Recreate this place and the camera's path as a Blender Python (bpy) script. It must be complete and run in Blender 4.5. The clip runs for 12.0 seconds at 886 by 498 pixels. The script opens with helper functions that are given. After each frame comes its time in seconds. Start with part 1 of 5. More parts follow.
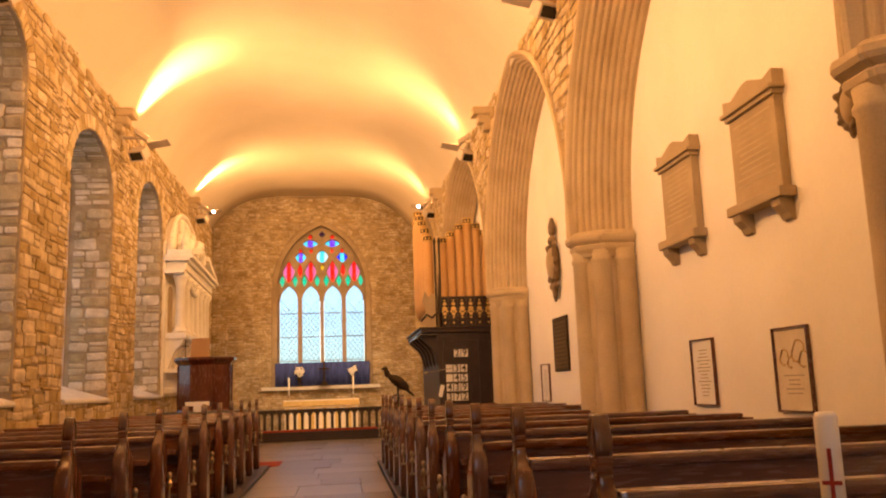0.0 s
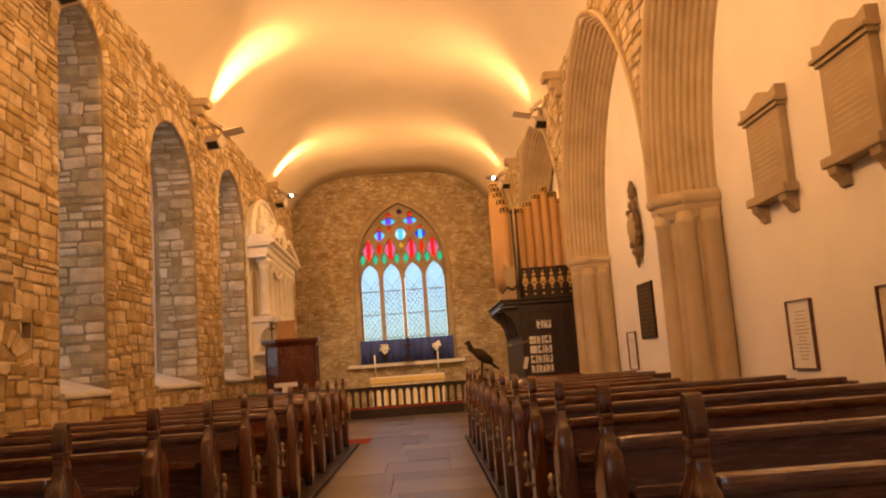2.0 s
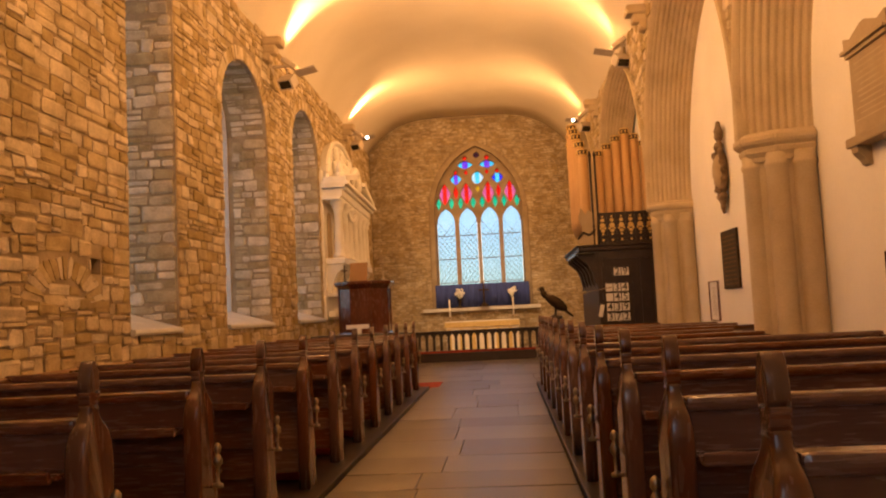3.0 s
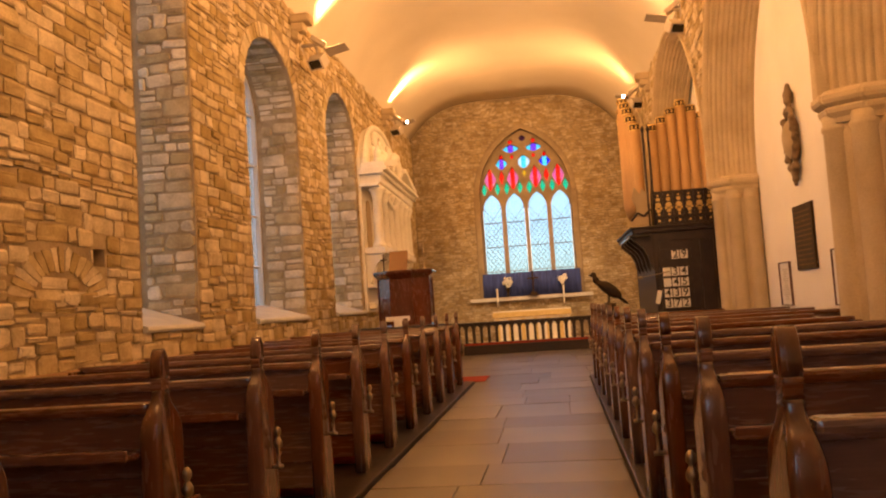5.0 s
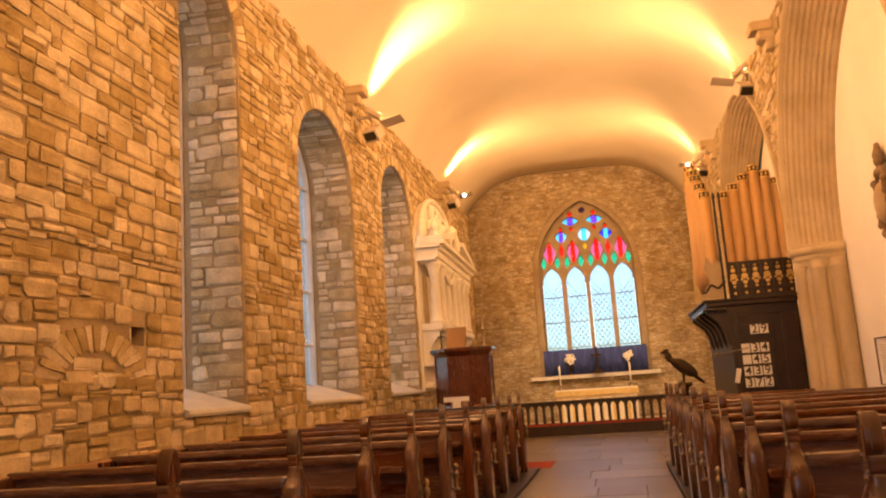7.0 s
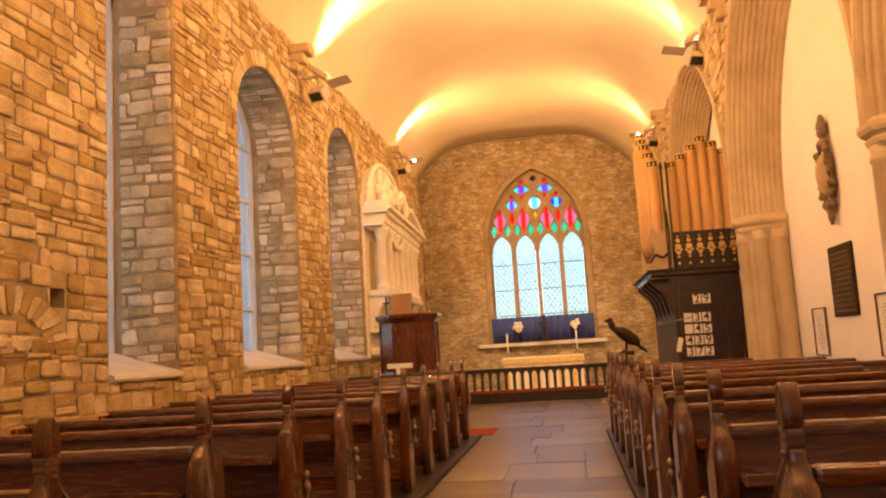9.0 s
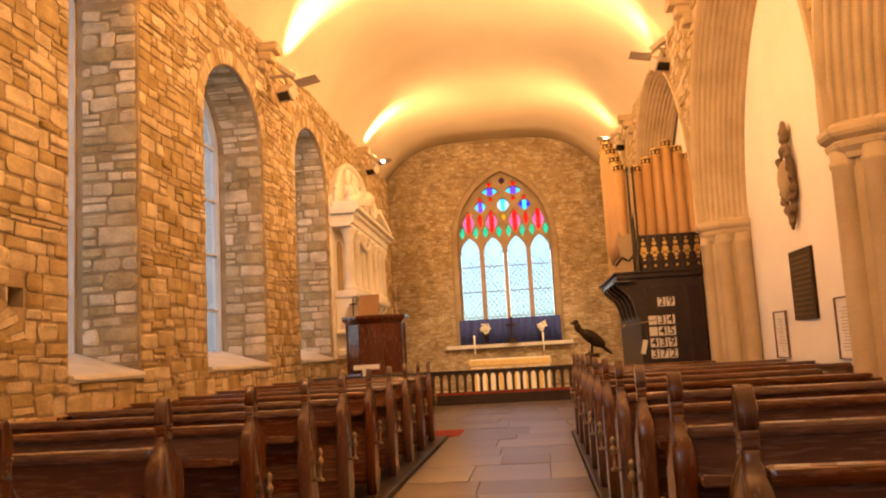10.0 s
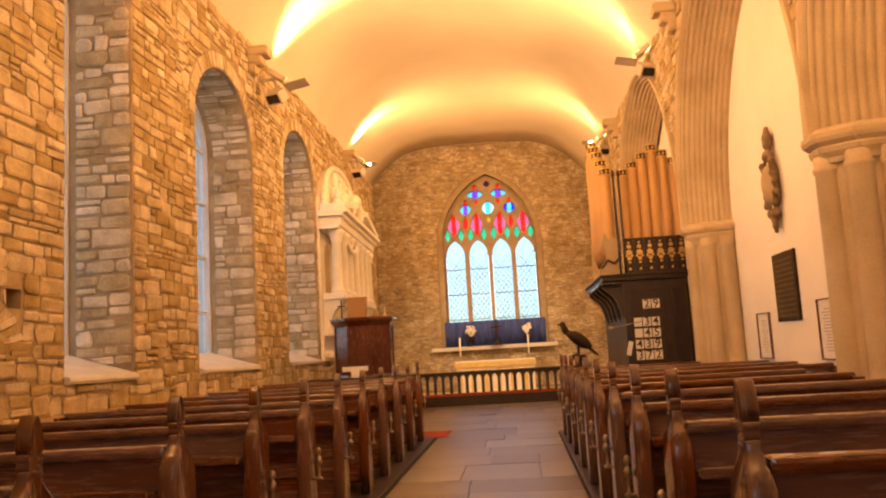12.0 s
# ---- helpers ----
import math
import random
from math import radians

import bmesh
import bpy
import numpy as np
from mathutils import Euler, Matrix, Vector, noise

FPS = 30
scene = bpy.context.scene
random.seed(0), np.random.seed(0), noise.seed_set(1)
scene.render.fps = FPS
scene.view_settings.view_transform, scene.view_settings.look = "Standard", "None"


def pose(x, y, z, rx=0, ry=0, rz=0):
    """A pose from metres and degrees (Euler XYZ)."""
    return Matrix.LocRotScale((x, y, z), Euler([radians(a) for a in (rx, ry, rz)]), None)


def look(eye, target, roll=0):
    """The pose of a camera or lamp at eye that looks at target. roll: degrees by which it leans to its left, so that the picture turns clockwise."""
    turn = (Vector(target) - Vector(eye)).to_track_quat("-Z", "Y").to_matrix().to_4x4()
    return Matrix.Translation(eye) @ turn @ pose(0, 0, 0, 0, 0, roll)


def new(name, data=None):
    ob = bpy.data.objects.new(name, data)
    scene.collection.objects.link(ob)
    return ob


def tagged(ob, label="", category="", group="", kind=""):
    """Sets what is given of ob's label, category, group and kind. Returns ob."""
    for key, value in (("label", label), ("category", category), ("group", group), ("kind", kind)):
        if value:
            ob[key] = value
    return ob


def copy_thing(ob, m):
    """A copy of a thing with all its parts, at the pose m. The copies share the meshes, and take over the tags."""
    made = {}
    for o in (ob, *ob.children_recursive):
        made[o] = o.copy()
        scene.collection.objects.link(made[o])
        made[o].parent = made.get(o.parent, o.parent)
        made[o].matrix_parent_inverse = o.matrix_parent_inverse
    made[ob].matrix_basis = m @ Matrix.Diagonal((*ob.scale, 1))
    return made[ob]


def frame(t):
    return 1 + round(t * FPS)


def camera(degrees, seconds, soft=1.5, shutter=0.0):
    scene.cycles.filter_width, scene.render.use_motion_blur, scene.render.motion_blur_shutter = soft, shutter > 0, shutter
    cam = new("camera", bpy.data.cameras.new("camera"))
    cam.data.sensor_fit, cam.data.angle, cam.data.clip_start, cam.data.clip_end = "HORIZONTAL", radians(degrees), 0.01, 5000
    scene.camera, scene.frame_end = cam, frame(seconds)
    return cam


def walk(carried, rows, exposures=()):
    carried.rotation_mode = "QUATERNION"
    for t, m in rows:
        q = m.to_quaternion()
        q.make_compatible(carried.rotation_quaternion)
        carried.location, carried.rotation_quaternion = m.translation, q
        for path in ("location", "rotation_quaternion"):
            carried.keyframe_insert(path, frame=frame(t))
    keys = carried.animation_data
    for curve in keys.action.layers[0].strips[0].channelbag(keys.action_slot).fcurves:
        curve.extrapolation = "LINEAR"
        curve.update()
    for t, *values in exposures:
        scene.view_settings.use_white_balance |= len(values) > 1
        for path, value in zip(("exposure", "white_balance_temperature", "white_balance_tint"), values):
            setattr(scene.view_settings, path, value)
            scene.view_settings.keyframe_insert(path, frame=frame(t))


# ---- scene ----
cam = camera(57.0, 12.0, soft=2.1)
PATH = [
    (0, (0.313, 0.483, 1.151), (0.568, 2.439, 1.484), -2.0),
    (0.5, (0.313, 0.499, 1.159), (0.485, 2.466, 1.474), -5.7),
    (0.8, (0.331, 0.549, 1.168), (0.751, 2.484, 1.449), -2.1),
    (0.9, (0.321, 0.57, 1.159), (0.725, 2.503, 1.48), -2.0),
    (1, (0.292, 0.514, 1.173), (0.573, 2.471, 1.474), -3.8),
    (1.5, (0.297, 0.55, 1.175), (0.43, 2.527, 1.446), -6.4),
    (2, (0.359, 0.63, 1.177), (0.418, 2.609, 1.454), -4.2),
    (2.5, (0.457, 0.752, 1.174), (0.343, 2.744, 1.311), -1.9),
    (4.5, (0.479, 1.573, 1.162), (0.3, 3.548, 1.417), -3.8),
    (5, (0.511, 1.753, 1.154), (0.242, 3.73, 1.295), -3.8),
    (5.5, (0.447, 1.946, 1.161), (0.212, 3.92, 1.384), -3.1),
    (6, (0.376, 2.111, 1.173), (0.204, 4.089, 1.413), -4.8),
    (6.5, (0.351, 2.194, 1.18), (0.026, 4.144, 1.487), -4.7),
    (7, (0.386, 2.31, 1.193), (-0.003, 4.243, 1.528), -3.9),
    (9, (0.48, 2.501, 1.186), (0.193, 4.465, 1.435), -3.4),
    (9.5, (0.493, 2.502, 1.185), (0.285, 4.476, 1.433), -3.2),
    (10, (0.497, 2.505, 1.185), (0.286, 4.478, 1.433), -3.2),
    (10.5, (0.5, 2.515, 1.183), (0.289, 4.49, 1.418), -3.3),
    (11, (0.475, 2.509, 1.183), (0.285, 4.484, 1.436), -3.1),
    (11.5, (0.435, 2.463, 1.182), (0.23, 4.436, 1.433), -2.9),
    (12, (0.416, 2.389, 1.176), (0.249, 4.366, 1.428), -3.3),
]
walk(cam, [(t, look(eye, target, roll)) for t, eye, target, roll in PATH], [(0.0, 0.48), (0.8, 0.12), (1.5, 0.1), (2.5, 0.05), (4.5, 0.24), (5.0, 0.3), (5.5, 0.42), (6.5, 0.47), (7.0, 0.5), (9.0, 0.58), (12.0, 0.6)])

# ---- light ----
world = bpy.data.worlds.new("world")
scene.world = world
world.use_nodes = True
wn = world.node_tree
sky = wn.nodes.new("ShaderNodeTexSky")
sky.sky_type, sky.sun_disc = "NISHITA", False
sky.sun_elevation, sky.sun_rotation = radians(48), radians(340)
wn.links.new(sky.outputs[0], wn.nodes["Background"].inputs[0])
wn.nodes["Background"].inputs[1].default_value = 0.15

sun = new("sun", bpy.data.lights.new("sun", "SUN"))
sun.data.energy, sun.data.angle, sun.data.color = 0.8, radians(12), (1, 0.96, 0.9)
sun.matrix_world = look((0, 0, 30), (4, 10, 0))

WARM = (1.0, 0.482, 0.172)
# uplighters on both wall heads: side, y, watts; the pair near y 3 is unseen, added to light the near walls
UPLIGHTS = [(-1, 2.9, 330), (-1, 8.3, 240), (-1, 13.7, 200), (-1, 20.6, 180),
            (1, 3.2, 210), (1, 9.0, 175), (1, 14.9, 220), (1, 20.4, 180)]
XL, XR, YE, YW = -3.12, 2.80, 24.9, -3.4     # nave faces: north, arcade, east, west
XB = 3.36                                      # plastered wall behind the arcade
ZC, XC = 7.0, -0.5                             # crown of the vault
SKEW_N, SKEW_S = 16.5, 15.0                    # from here on the chancel walls lean north


def ramp_up(y, y0):
    return max(0.0, min(1.0, (y - y0) / (YE - y0)))


def nx(y):
    return XL - 0.26 * ramp_up(y, SKEW_N)


def sx(y):
    return XR - 0.16 * ramp_up(y, SKEW_S)


def zl(y):
    return 5.66 + 0.36 * ramp_up(y, 14.0)


def zr(y):
    return 5.66 + 0.19 * ramp_up(y, 14.0)


lamp_poses = []
for side, ly, watts in UPLIGHTS:
    lx = nx(ly) + 0.36 if side < 0 else sx(ly) - 0.20
    lz = zl(ly) - (0.24 if ly < 18 else 0.08) if side < 0 else zr(ly) + 0.08
    up = new("uplight", bpy.data.lights.new("uplight", "AREA"))
    up.data.shape, up.data.size, up.data.size_y = "RECTANGLE", 0.24, 0.16
    up.data.energy, up.data.color, up.data.spread = watts * 0.76, WARM, radians(180)
    up.matrix_world = look((lx, ly, lz), (lx - side * 1.3, ly + 0.3, lz - 0.30))
    shift = 0.55 if side < 0 and ly < 18 else 0.0
    beam = new("beam", bpy.data.lights.new("beam", "SPOT"))
    beam.data.energy, beam.data.color, beam.data.spot_size, beam.data.spot_blend, beam.data.shadow_soft_size = watts * 3.6, WARM, radians(66), 1.0, 0.12
    beam.matrix_world = look((lx + side * 0.12, ly + shift, lz + (0.16 if side < 0 else -0.12)), (lx - side * 0.11, ly + shift - 0.06, lz + 0.90))
    lamp_poses.append((side, lx, ly, lz))

# two lit spotlights at the chancel arch, turned down on the altar
for x in (-2.7, 2.3):
    spot = new("altar_spot", bpy.data.lights.new("altar_spot", "SPOT"))
    spot.data.energy, spot.data.color, spot.data.spot_size, spot.data.spot_blend, spot.data.shadow_soft_size = 420, (1.0, 0.66, 0.36), radians(62), 0.9, 0.04
    spot.matrix_world = look((x, 20.4, 5.45), (-0.19 + x * 0.15, 24.2, 0.9))

# daylight standing outside the three north windows and the unseen, added west window
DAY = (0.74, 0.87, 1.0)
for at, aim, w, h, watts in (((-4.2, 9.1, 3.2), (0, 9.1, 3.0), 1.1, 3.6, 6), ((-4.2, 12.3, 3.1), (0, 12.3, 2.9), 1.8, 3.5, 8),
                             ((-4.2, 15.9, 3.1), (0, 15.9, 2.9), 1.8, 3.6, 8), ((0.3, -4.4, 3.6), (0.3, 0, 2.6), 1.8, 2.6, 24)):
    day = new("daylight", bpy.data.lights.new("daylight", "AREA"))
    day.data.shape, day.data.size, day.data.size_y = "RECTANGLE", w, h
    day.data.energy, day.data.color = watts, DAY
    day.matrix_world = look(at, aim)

# ---- materials ----
def material(name):
    m = bpy.data.materials.new(name)
    m.use_nodes = True
    return m, m.node_tree.nodes, m.node_tree.links, m.node_tree.nodes["Principled BSDF"]


def surface(name, base, other, rough=0.7, scale=6.0, fine=60.0, bump=0.3, metal=0.0, per="", spread=0.25, stretch=(1, 1, 1), coat=0.0, spec=0.5):
    """A two-colour surface with broad stains, fine grain and relief; per: '' | 'object' | 'island' varies the pieces."""
    m, n, l, b = material(name)
    co = n.new("ShaderNodeTexCoord")
    mp = n.new("ShaderNodeMapping")
    mp.inputs["Scale"].default_value = stretch
    l.new(co.outputs["Object"], mp.inputs[0])
    big, small = n.new("ShaderNodeTexNoise"), n.new("ShaderNodeTexNoise")
    big.inputs["Scale"].default_value, big.inputs["Detail"].default_value = scale, 5
    small.inputs["Scale"].default_value, small.inputs["Detail"].default_value = fine, 4
    for t in (big, small):
        l.new(mp.outputs[0], t.inputs["Vector"])
    add = n.new("ShaderNodeMath")
    add.operation = "MULTIPLY_ADD"
    l.new(small.outputs[0], add.inputs[0])
    add.inputs[1].default_value = 0.45
    l.new(big.outputs[0], add.inputs[2])
    ramp = n.new("ShaderNodeValToRGB")
    ramp.color_ramp.elements[0].position, ramp.color_ramp.elements[1].position = 0.5, 0.95
    ramp.color_ramp.elements[0].color, ramp.color_ramp.elements[1].color = (*base, 1), (*other, 1)
    l.new(add.outputs[0], ramp.inputs[0])
    colour = ramp.outputs[0]
    if per:
        hue = n.new("ShaderNodeHueSaturation")
        if per == "object":
            r = n.new("ShaderNodeObjectInfo").outputs["Random"]
        else:
            r = n.new("ShaderNodeNewGeometry").outputs["Random Per Island"]
        span = n.new("ShaderNodeMapRange")
        span.inputs["To Min"].default_value, span.inputs["To Max"].default_value = 1 - spread, 1 + spread
        l.new(r, span.inputs[0])
        l.new(span.outputs[0], hue.inputs["Value"])
        sat = n.new("ShaderNodeMapRange")
        sat.inputs["To Min"].default_value, sat.inputs["To Max"].default_value = 1.25, 0.7
        l.new(r, sat.inputs[0])
        l.new(sat.outputs[0], hue.inputs["Saturation"])
        l.new(colour, hue.inputs["Color"])
        colour = hue.outputs[0]
    l.new(colour, b.inputs["Base Color"])
    rr = n.new("ShaderNodeMapRange")
    rr.inputs["To Min"].default_value, rr.inputs["To Max"].default_value = max(0.05, rough - 0.12), min(1, rough + 0.1)
    l.new(small.outputs[0], rr.inputs[0])
    l.new(rr.outputs[0], b.inputs["Roughness"])
    b.inputs["Metallic"].default_value = metal
    b.inputs["Coat Weight"].default_value = coat
    b.inputs["Specular IOR Level"].default_value = spec
    bp = n.new("ShaderNodeBump")
    bp.inputs["Strength"].default_value, bp.inputs["Distance"].default_value = bump, 0.012
    l.new(add.outputs[0], bp.inputs["Height"])
    l.new(bp.outputs[0], b.inputs["Normal"])
    return m


def glass(name, tint, rough=0.05, clear=0.94):
    """Window glass: lets the sky through, tinted, with a little gloss and haze."""
    m, n, l, b = material(name)
    out = n["Material Output"]
    tr, gl, df = n.new("ShaderNodeBsdfTransparent"), n.new("ShaderNodeBsdfGlossy"), n.new("ShaderNodeBsdfTranslucent")
    tr.inputs[0].default_value = df.inputs[0].default_value = (*tint, 1)
    gl.inputs["Roughness"].default_value = rough
    co, ns, ramp = n.new("ShaderNodeTexCoord"), n.new("ShaderNodeTexNoise"), n.new("ShaderNodeMapRange")
    ns.inputs["Scale"].default_value = 9
    l.new(co.outputs["Object"], ns.inputs["Vector"])
    ramp.inputs["To Min"].default_value, ramp.inputs["To Max"].default_value = 1 - clear - 0.04, 1 - clear + 0.04
    l.new(ns.outputs[0], ramp.inputs[0])
    a, c = n.new("ShaderNodeMixShader"), n.new("ShaderNodeMixShader")
    l.new(ramp.outputs[0], a.inputs[0])
    l.new(tr.outputs[0], a.inputs[1])
    l.new(df.outputs[0], a.inputs[2])
    c.inputs[0].default_value = 0.05
    l.new(a.outputs[0], c.inputs[1])
    l.new(gl.outputs[0], c.inputs[2])
    l.new(c.outputs[0], out.inputs[0])
    return m


def glow(name, colour, strength):
    m, n, l, b = material(name)
    b.inputs["Emission Color"].default_value, b.inputs["Emission Strength"].default_value = (*colour, 1), strength
    b.inputs["Base Color"].default_value = (0.8, 0.8, 0.8, 1)
    return m


M_STONE = surface("rubble limestone", (0.35, 0.262, 0.130), (0.63, 0.505, 0.295), 0.85, 5, 45, 0.7, per="island", spread=0.27)
M_STONE_PIECE = surface("rubble limestone block", (0.35, 0.262, 0.130), (0.63, 0.505, 0.295), 0.85, 5, 45, 0.7, per="object", spread=0.27)
M_STONE_E = surface("small coursed sandstone", (0.27, 0.208, 0.120), (0.49, 0.395, 0.25), 0.88, 4, 40, 0.6, per="island", spread=0.24)
M_STONE_PALE = surface("pale whitened rubble", (0.36, 0.28, 0.158), (0.66, 0.55, 0.355), 0.85, 5, 45, 0.6, per="island", spread=0.3)
M_MORTAR = surface("lime mortar", (0.25, 0.18, 0.10), (0.44, 0.345, 0.21), 0.95, 4, 50, 0.8)
M_MORTAR_E = surface("brown mortar", (0.20, 0.155, 0.10), (0.30, 0.23, 0.15), 0.95, 4, 50, 0.8)
M_DRESSED = surface("dressed buff limestone", (0.42, 0.325, 0.19), (0.56, 0.455, 0.295), 0.75, 2.5, 60, 0.25)
# Darker than M_DRESSED: shade put into the colour against interior light on the tracery.
M_DRESSED_E = surface("darkened brown tracery stone", (0.24, 0.185, 0.115), (0.36, 0.285, 0.19), 0.85, 4, 60, 0.3)
M_CARVED = surface("brown carved stone", (0.10, 0.062, 0.028), (0.24, 0.16, 0.08), 0.6, 9, 60, 0.3)
M_SILL = surface("pale slate sill", (0.50, 0.48, 0.46), (0.66, 0.64, 0.60), 0.55, 4, 50, 0.2)
M_PLASTER = surface("white plaster", (0.80, 0.76, 0.69), (0.87, 0.835, 0.77), 0.8, 1.2, 40, 0.08)
M_VAULT = surface("cream vault plaster", (0.70, 0.63, 0.50), (0.78, 0.71, 0.58), 0.75, 0.8, 30, 0.06)
M_FLAG = surface("worn stone flag", (0.135, 0.116, 0.088), (0.225, 0.195, 0.150), 0.36, 0.9, 1.6, 0.001, per="object", spread=0.28)
M_GROUT = surface("floor bedding", (0.2, 0.165, 0.12), (0.3, 0.25, 0.18), 0.9, 6, 60, 0.3)
M_OAK = surface("varnished dark oak", (0.094, 0.0390, 0.0205), (0.158, 0.0660, 0.0350), 0.27, 1.5, 9, 0.012, stretch=(1, 9, 9), coat=0.5, per="object", spread=0.15)
M_OAK_END = surface("varnished oak bench end", (0.084, 0.0345, 0.0175), (0.146, 0.0605, 0.0310), 0.26, 1.5, 6, 0.010, stretch=(7, 7, 1), coat=0.55, per="object", spread=0.15)
M_BLACKWOOD = surface("blackened carved wood", (0.014, 0.007, 0.004), (0.036, 0.019, 0.011), 0.45, 6, 60, 0.25)
M_MAHOG = surface("polished red mahogany", (0.07, 0.017, 0.007), (0.125, 0.036, 0.015), 0.26, 1.2, 10, 0.02, stretch=(5, 5, 1), coat=0.4)
M_MARBLE = surface("white marble", (0.74, 0.70, 0.61), (0.86, 0.83, 0.76), 0.42, 3, 20, 0.08)
M_TABLET = surface("buff memorial stone", (0.34, 0.26, 0.15), (0.44, 0.34, 0.21), 0.7, 4, 60, 0.15)
M_BRONZE = surface("dark bronze", (0.025, 0.016, 0.010), (0.07, 0.045, 0.025), 0.42, 6, 40, 0.2, metal=0.8)
M_LEATHER = surface("tan leather", (0.30, 0.17, 0.07), (0.40, 0.24, 0.11), 0.6, 4, 40, 0.1)
M_BRASS = surface("brass", (0.30, 0.23, 0.14), (0.46, 0.38, 0.26), 0.42, 8, 60, 0.05, metal=1.0)
M_PIPE = surface("painted organ pipe", (0.47, 0.285, 0.115), (0.56, 0.345, 0.15), 0.72, 2, 30, 0.05)
M_GILT = surface("gilding", (0.55, 0.36, 0.10), (0.75, 0.55, 0.22), 0.35, 10, 60, 0.15, metal=0.7)
M_WHITE = surface("white card", (0.74, 0.72, 0.68), (0.82, 0.80, 0.76), 0.6, 6, 40, 0.03)
M_INK = surface("dark ink", (0.02, 0.016, 0.013), (0.05, 0.04, 0.03), 0.6, 8, 60, 0.02)
M_FADED = surface("faded ink", (0.32, 0.27, 0.2), (0.42, 0.36, 0.28), 0.7, 8, 60, 0.02)
M_SEPIA = surface("sepia drawing", (0.34, 0.22, 0.09), (0.5, 0.36, 0.18), 0.7, 8, 60, 0.02)
M_PAPER = surface("cream paper", (0.62, 0.54, 0.40), (0.72, 0.65, 0.52), 0.7, 4, 40, 0.03)
M_BLUE = surface("navy velvet", (0.022, 0.036, 0.15), (0.05, 0.08, 0.30), 0.9, 3, 60, 0.3, stretch=(14, 1, 1))
M_RED = surface("red carpet", (0.24, 0.022, 0.012), (0.36, 0.045, 0.022), 0.95, 8, 120, 0.4)
M_LINEN = surface("white altar linen", (0.72, 0.68, 0.6), (0.8, 0.76, 0.7), 0.85, 5, 80, 0.15)
M_GOLDCLOTH = surface("gold brocade", (0.55, 0.40, 0.14), (0.72, 0.56, 0.26), 0.6, 14, 80, 0.2)
M_WAX = surface("candle wax", (0.74, 0.72, 0.66), (0.82, 0.8, 0.74), 0.5, 5, 40, 0.03)
M_METAL = surface("cream lamp housing", (0.50, 0.44, 0.36), (0.6, 0.53, 0.44), 0.5, 5, 50, 0.05)
M_DARKGLASS = surface("dark lamp glass", (0.015, 0.013, 0.012), (0.03, 0.026, 0.022), 0.15, 5, 50, 0.02)
M_FRAMEWHITE = surface("cream painted window bar", (0.52, 0.48, 0.42), (0.62, 0.58, 0.52), 0.5, 5, 50, 0.05)
M_LEAD = surface("lead came", (0.10, 0.12, 0.15), (0.16, 0.18, 0.21), 0.6, 8, 60, 0.05)
M_ROOF = surface("slate", (0.06, 0.06, 0.07), (0.11, 0.11, 0.12), 0.7, 4, 40, 0.2)
M_GRASS = surface("churchyard grass", (0.04, 0.07, 0.02), (0.09, 0.12, 0.04), 0.9, 0.6, 12, 0.5)
M_LEAF = surface("white petals", (0.75, 0.74, 0.7), (0.84, 0.83, 0.8), 0.7, 8, 60, 0.1)
G_CLEAR = glass("pale leaded glass", (0.69, 0.86, 1.0), 0.4)
G_PALE = glass("obscured white glass", (0.96, 0.97, 1.0), 0.4, 0.8)
G_COL = {k: glass(k + " stained glass", c, 0.08, 0.93) for k, c in dict(
    red=(1.0, 0.10, 0.06), pink=(0.95, 0.36, 0.55), green=(0.08, 0.72, 0.5), blue=(0.12, 0.16, 1.0), cyan=(0.32, 0.85, 1.0),
    violet=(0.48, 0.22, 0.85), yellow=(0.9, 0.62, 0.1), white=(0.85, 0.95, 1.0), plum=(0.2, 0.06, 0.14)).items()}
M_BULB = glow("lit lamp lens", (1.0, 0.93, 0.8), 14)

# ---- mesh helpers ----
def mesh_part(name, verts, faces, mat, parent=None, label="", smooth=False):
    me = bpy.data.meshes.new(name)
    me.from_pydata([tuple(v) for v in verts], [], faces)
    me.materials.append(mat)
    if smooth:
        me.polygons.foreach_set("use_smooth", [True] * len(me.polygons))
    me.update()
    ob = new(name, me)
    ob.parent = parent
    return tagged(ob, label) if label else ob


def part(name, bm, mat, parent=None, label="", smooth=False):
    bmesh.ops.recalc_face_normals(bm, faces=bm.faces)
    me = bpy.data.meshes.new(name)
    bm.to_mesh(me)
    bm.free()
    me.materials.append(mat)
    if smooth:
        me.polygons.foreach_set("use_smooth", [True] * len(me.polygons))
    ob = new(name, me)
    ob.parent = parent
    return tagged(ob, label) if label else ob


def thing(name, loc, label, category, group="", kind="", rz=0.0):
    ob = new(name)
    ob.matrix_basis = pose(*loc, 0, 0, rz)
    ob.empty_display_size = 0.1
    return tagged(ob, label, category, group, kind)


def block(bm, x0, x1, y0, y1, z0, z1, bevel=0.0, m=None):
    mt = Matrix.LocRotScale(((x0 + x1) / 2, (y0 + y1) / 2, (z0 + z1) / 2), None, (abs(x1 - x0), abs(y1 - y0), abs(z1 - z0)))
    r = bmesh.ops.create_cube(bm, size=1, matrix=mt)
    if bevel:
        es = {e for v in r["verts"] for e in v.link_edges}
        r = bmesh.ops.bevel(bm, geom=list(es), offset=bevel, segments=2, affect="EDGES", profile=0.6)
    if m is not None:
        bmesh.ops.transform(bm, matrix=m, verts=r["verts"])
    return bm


def boxed(x0, x1, y0, y1, z0, z1, bevel=0.0):
    return block(bmesh.new(), x0, x1, y0, y1, z0, z1, bevel)


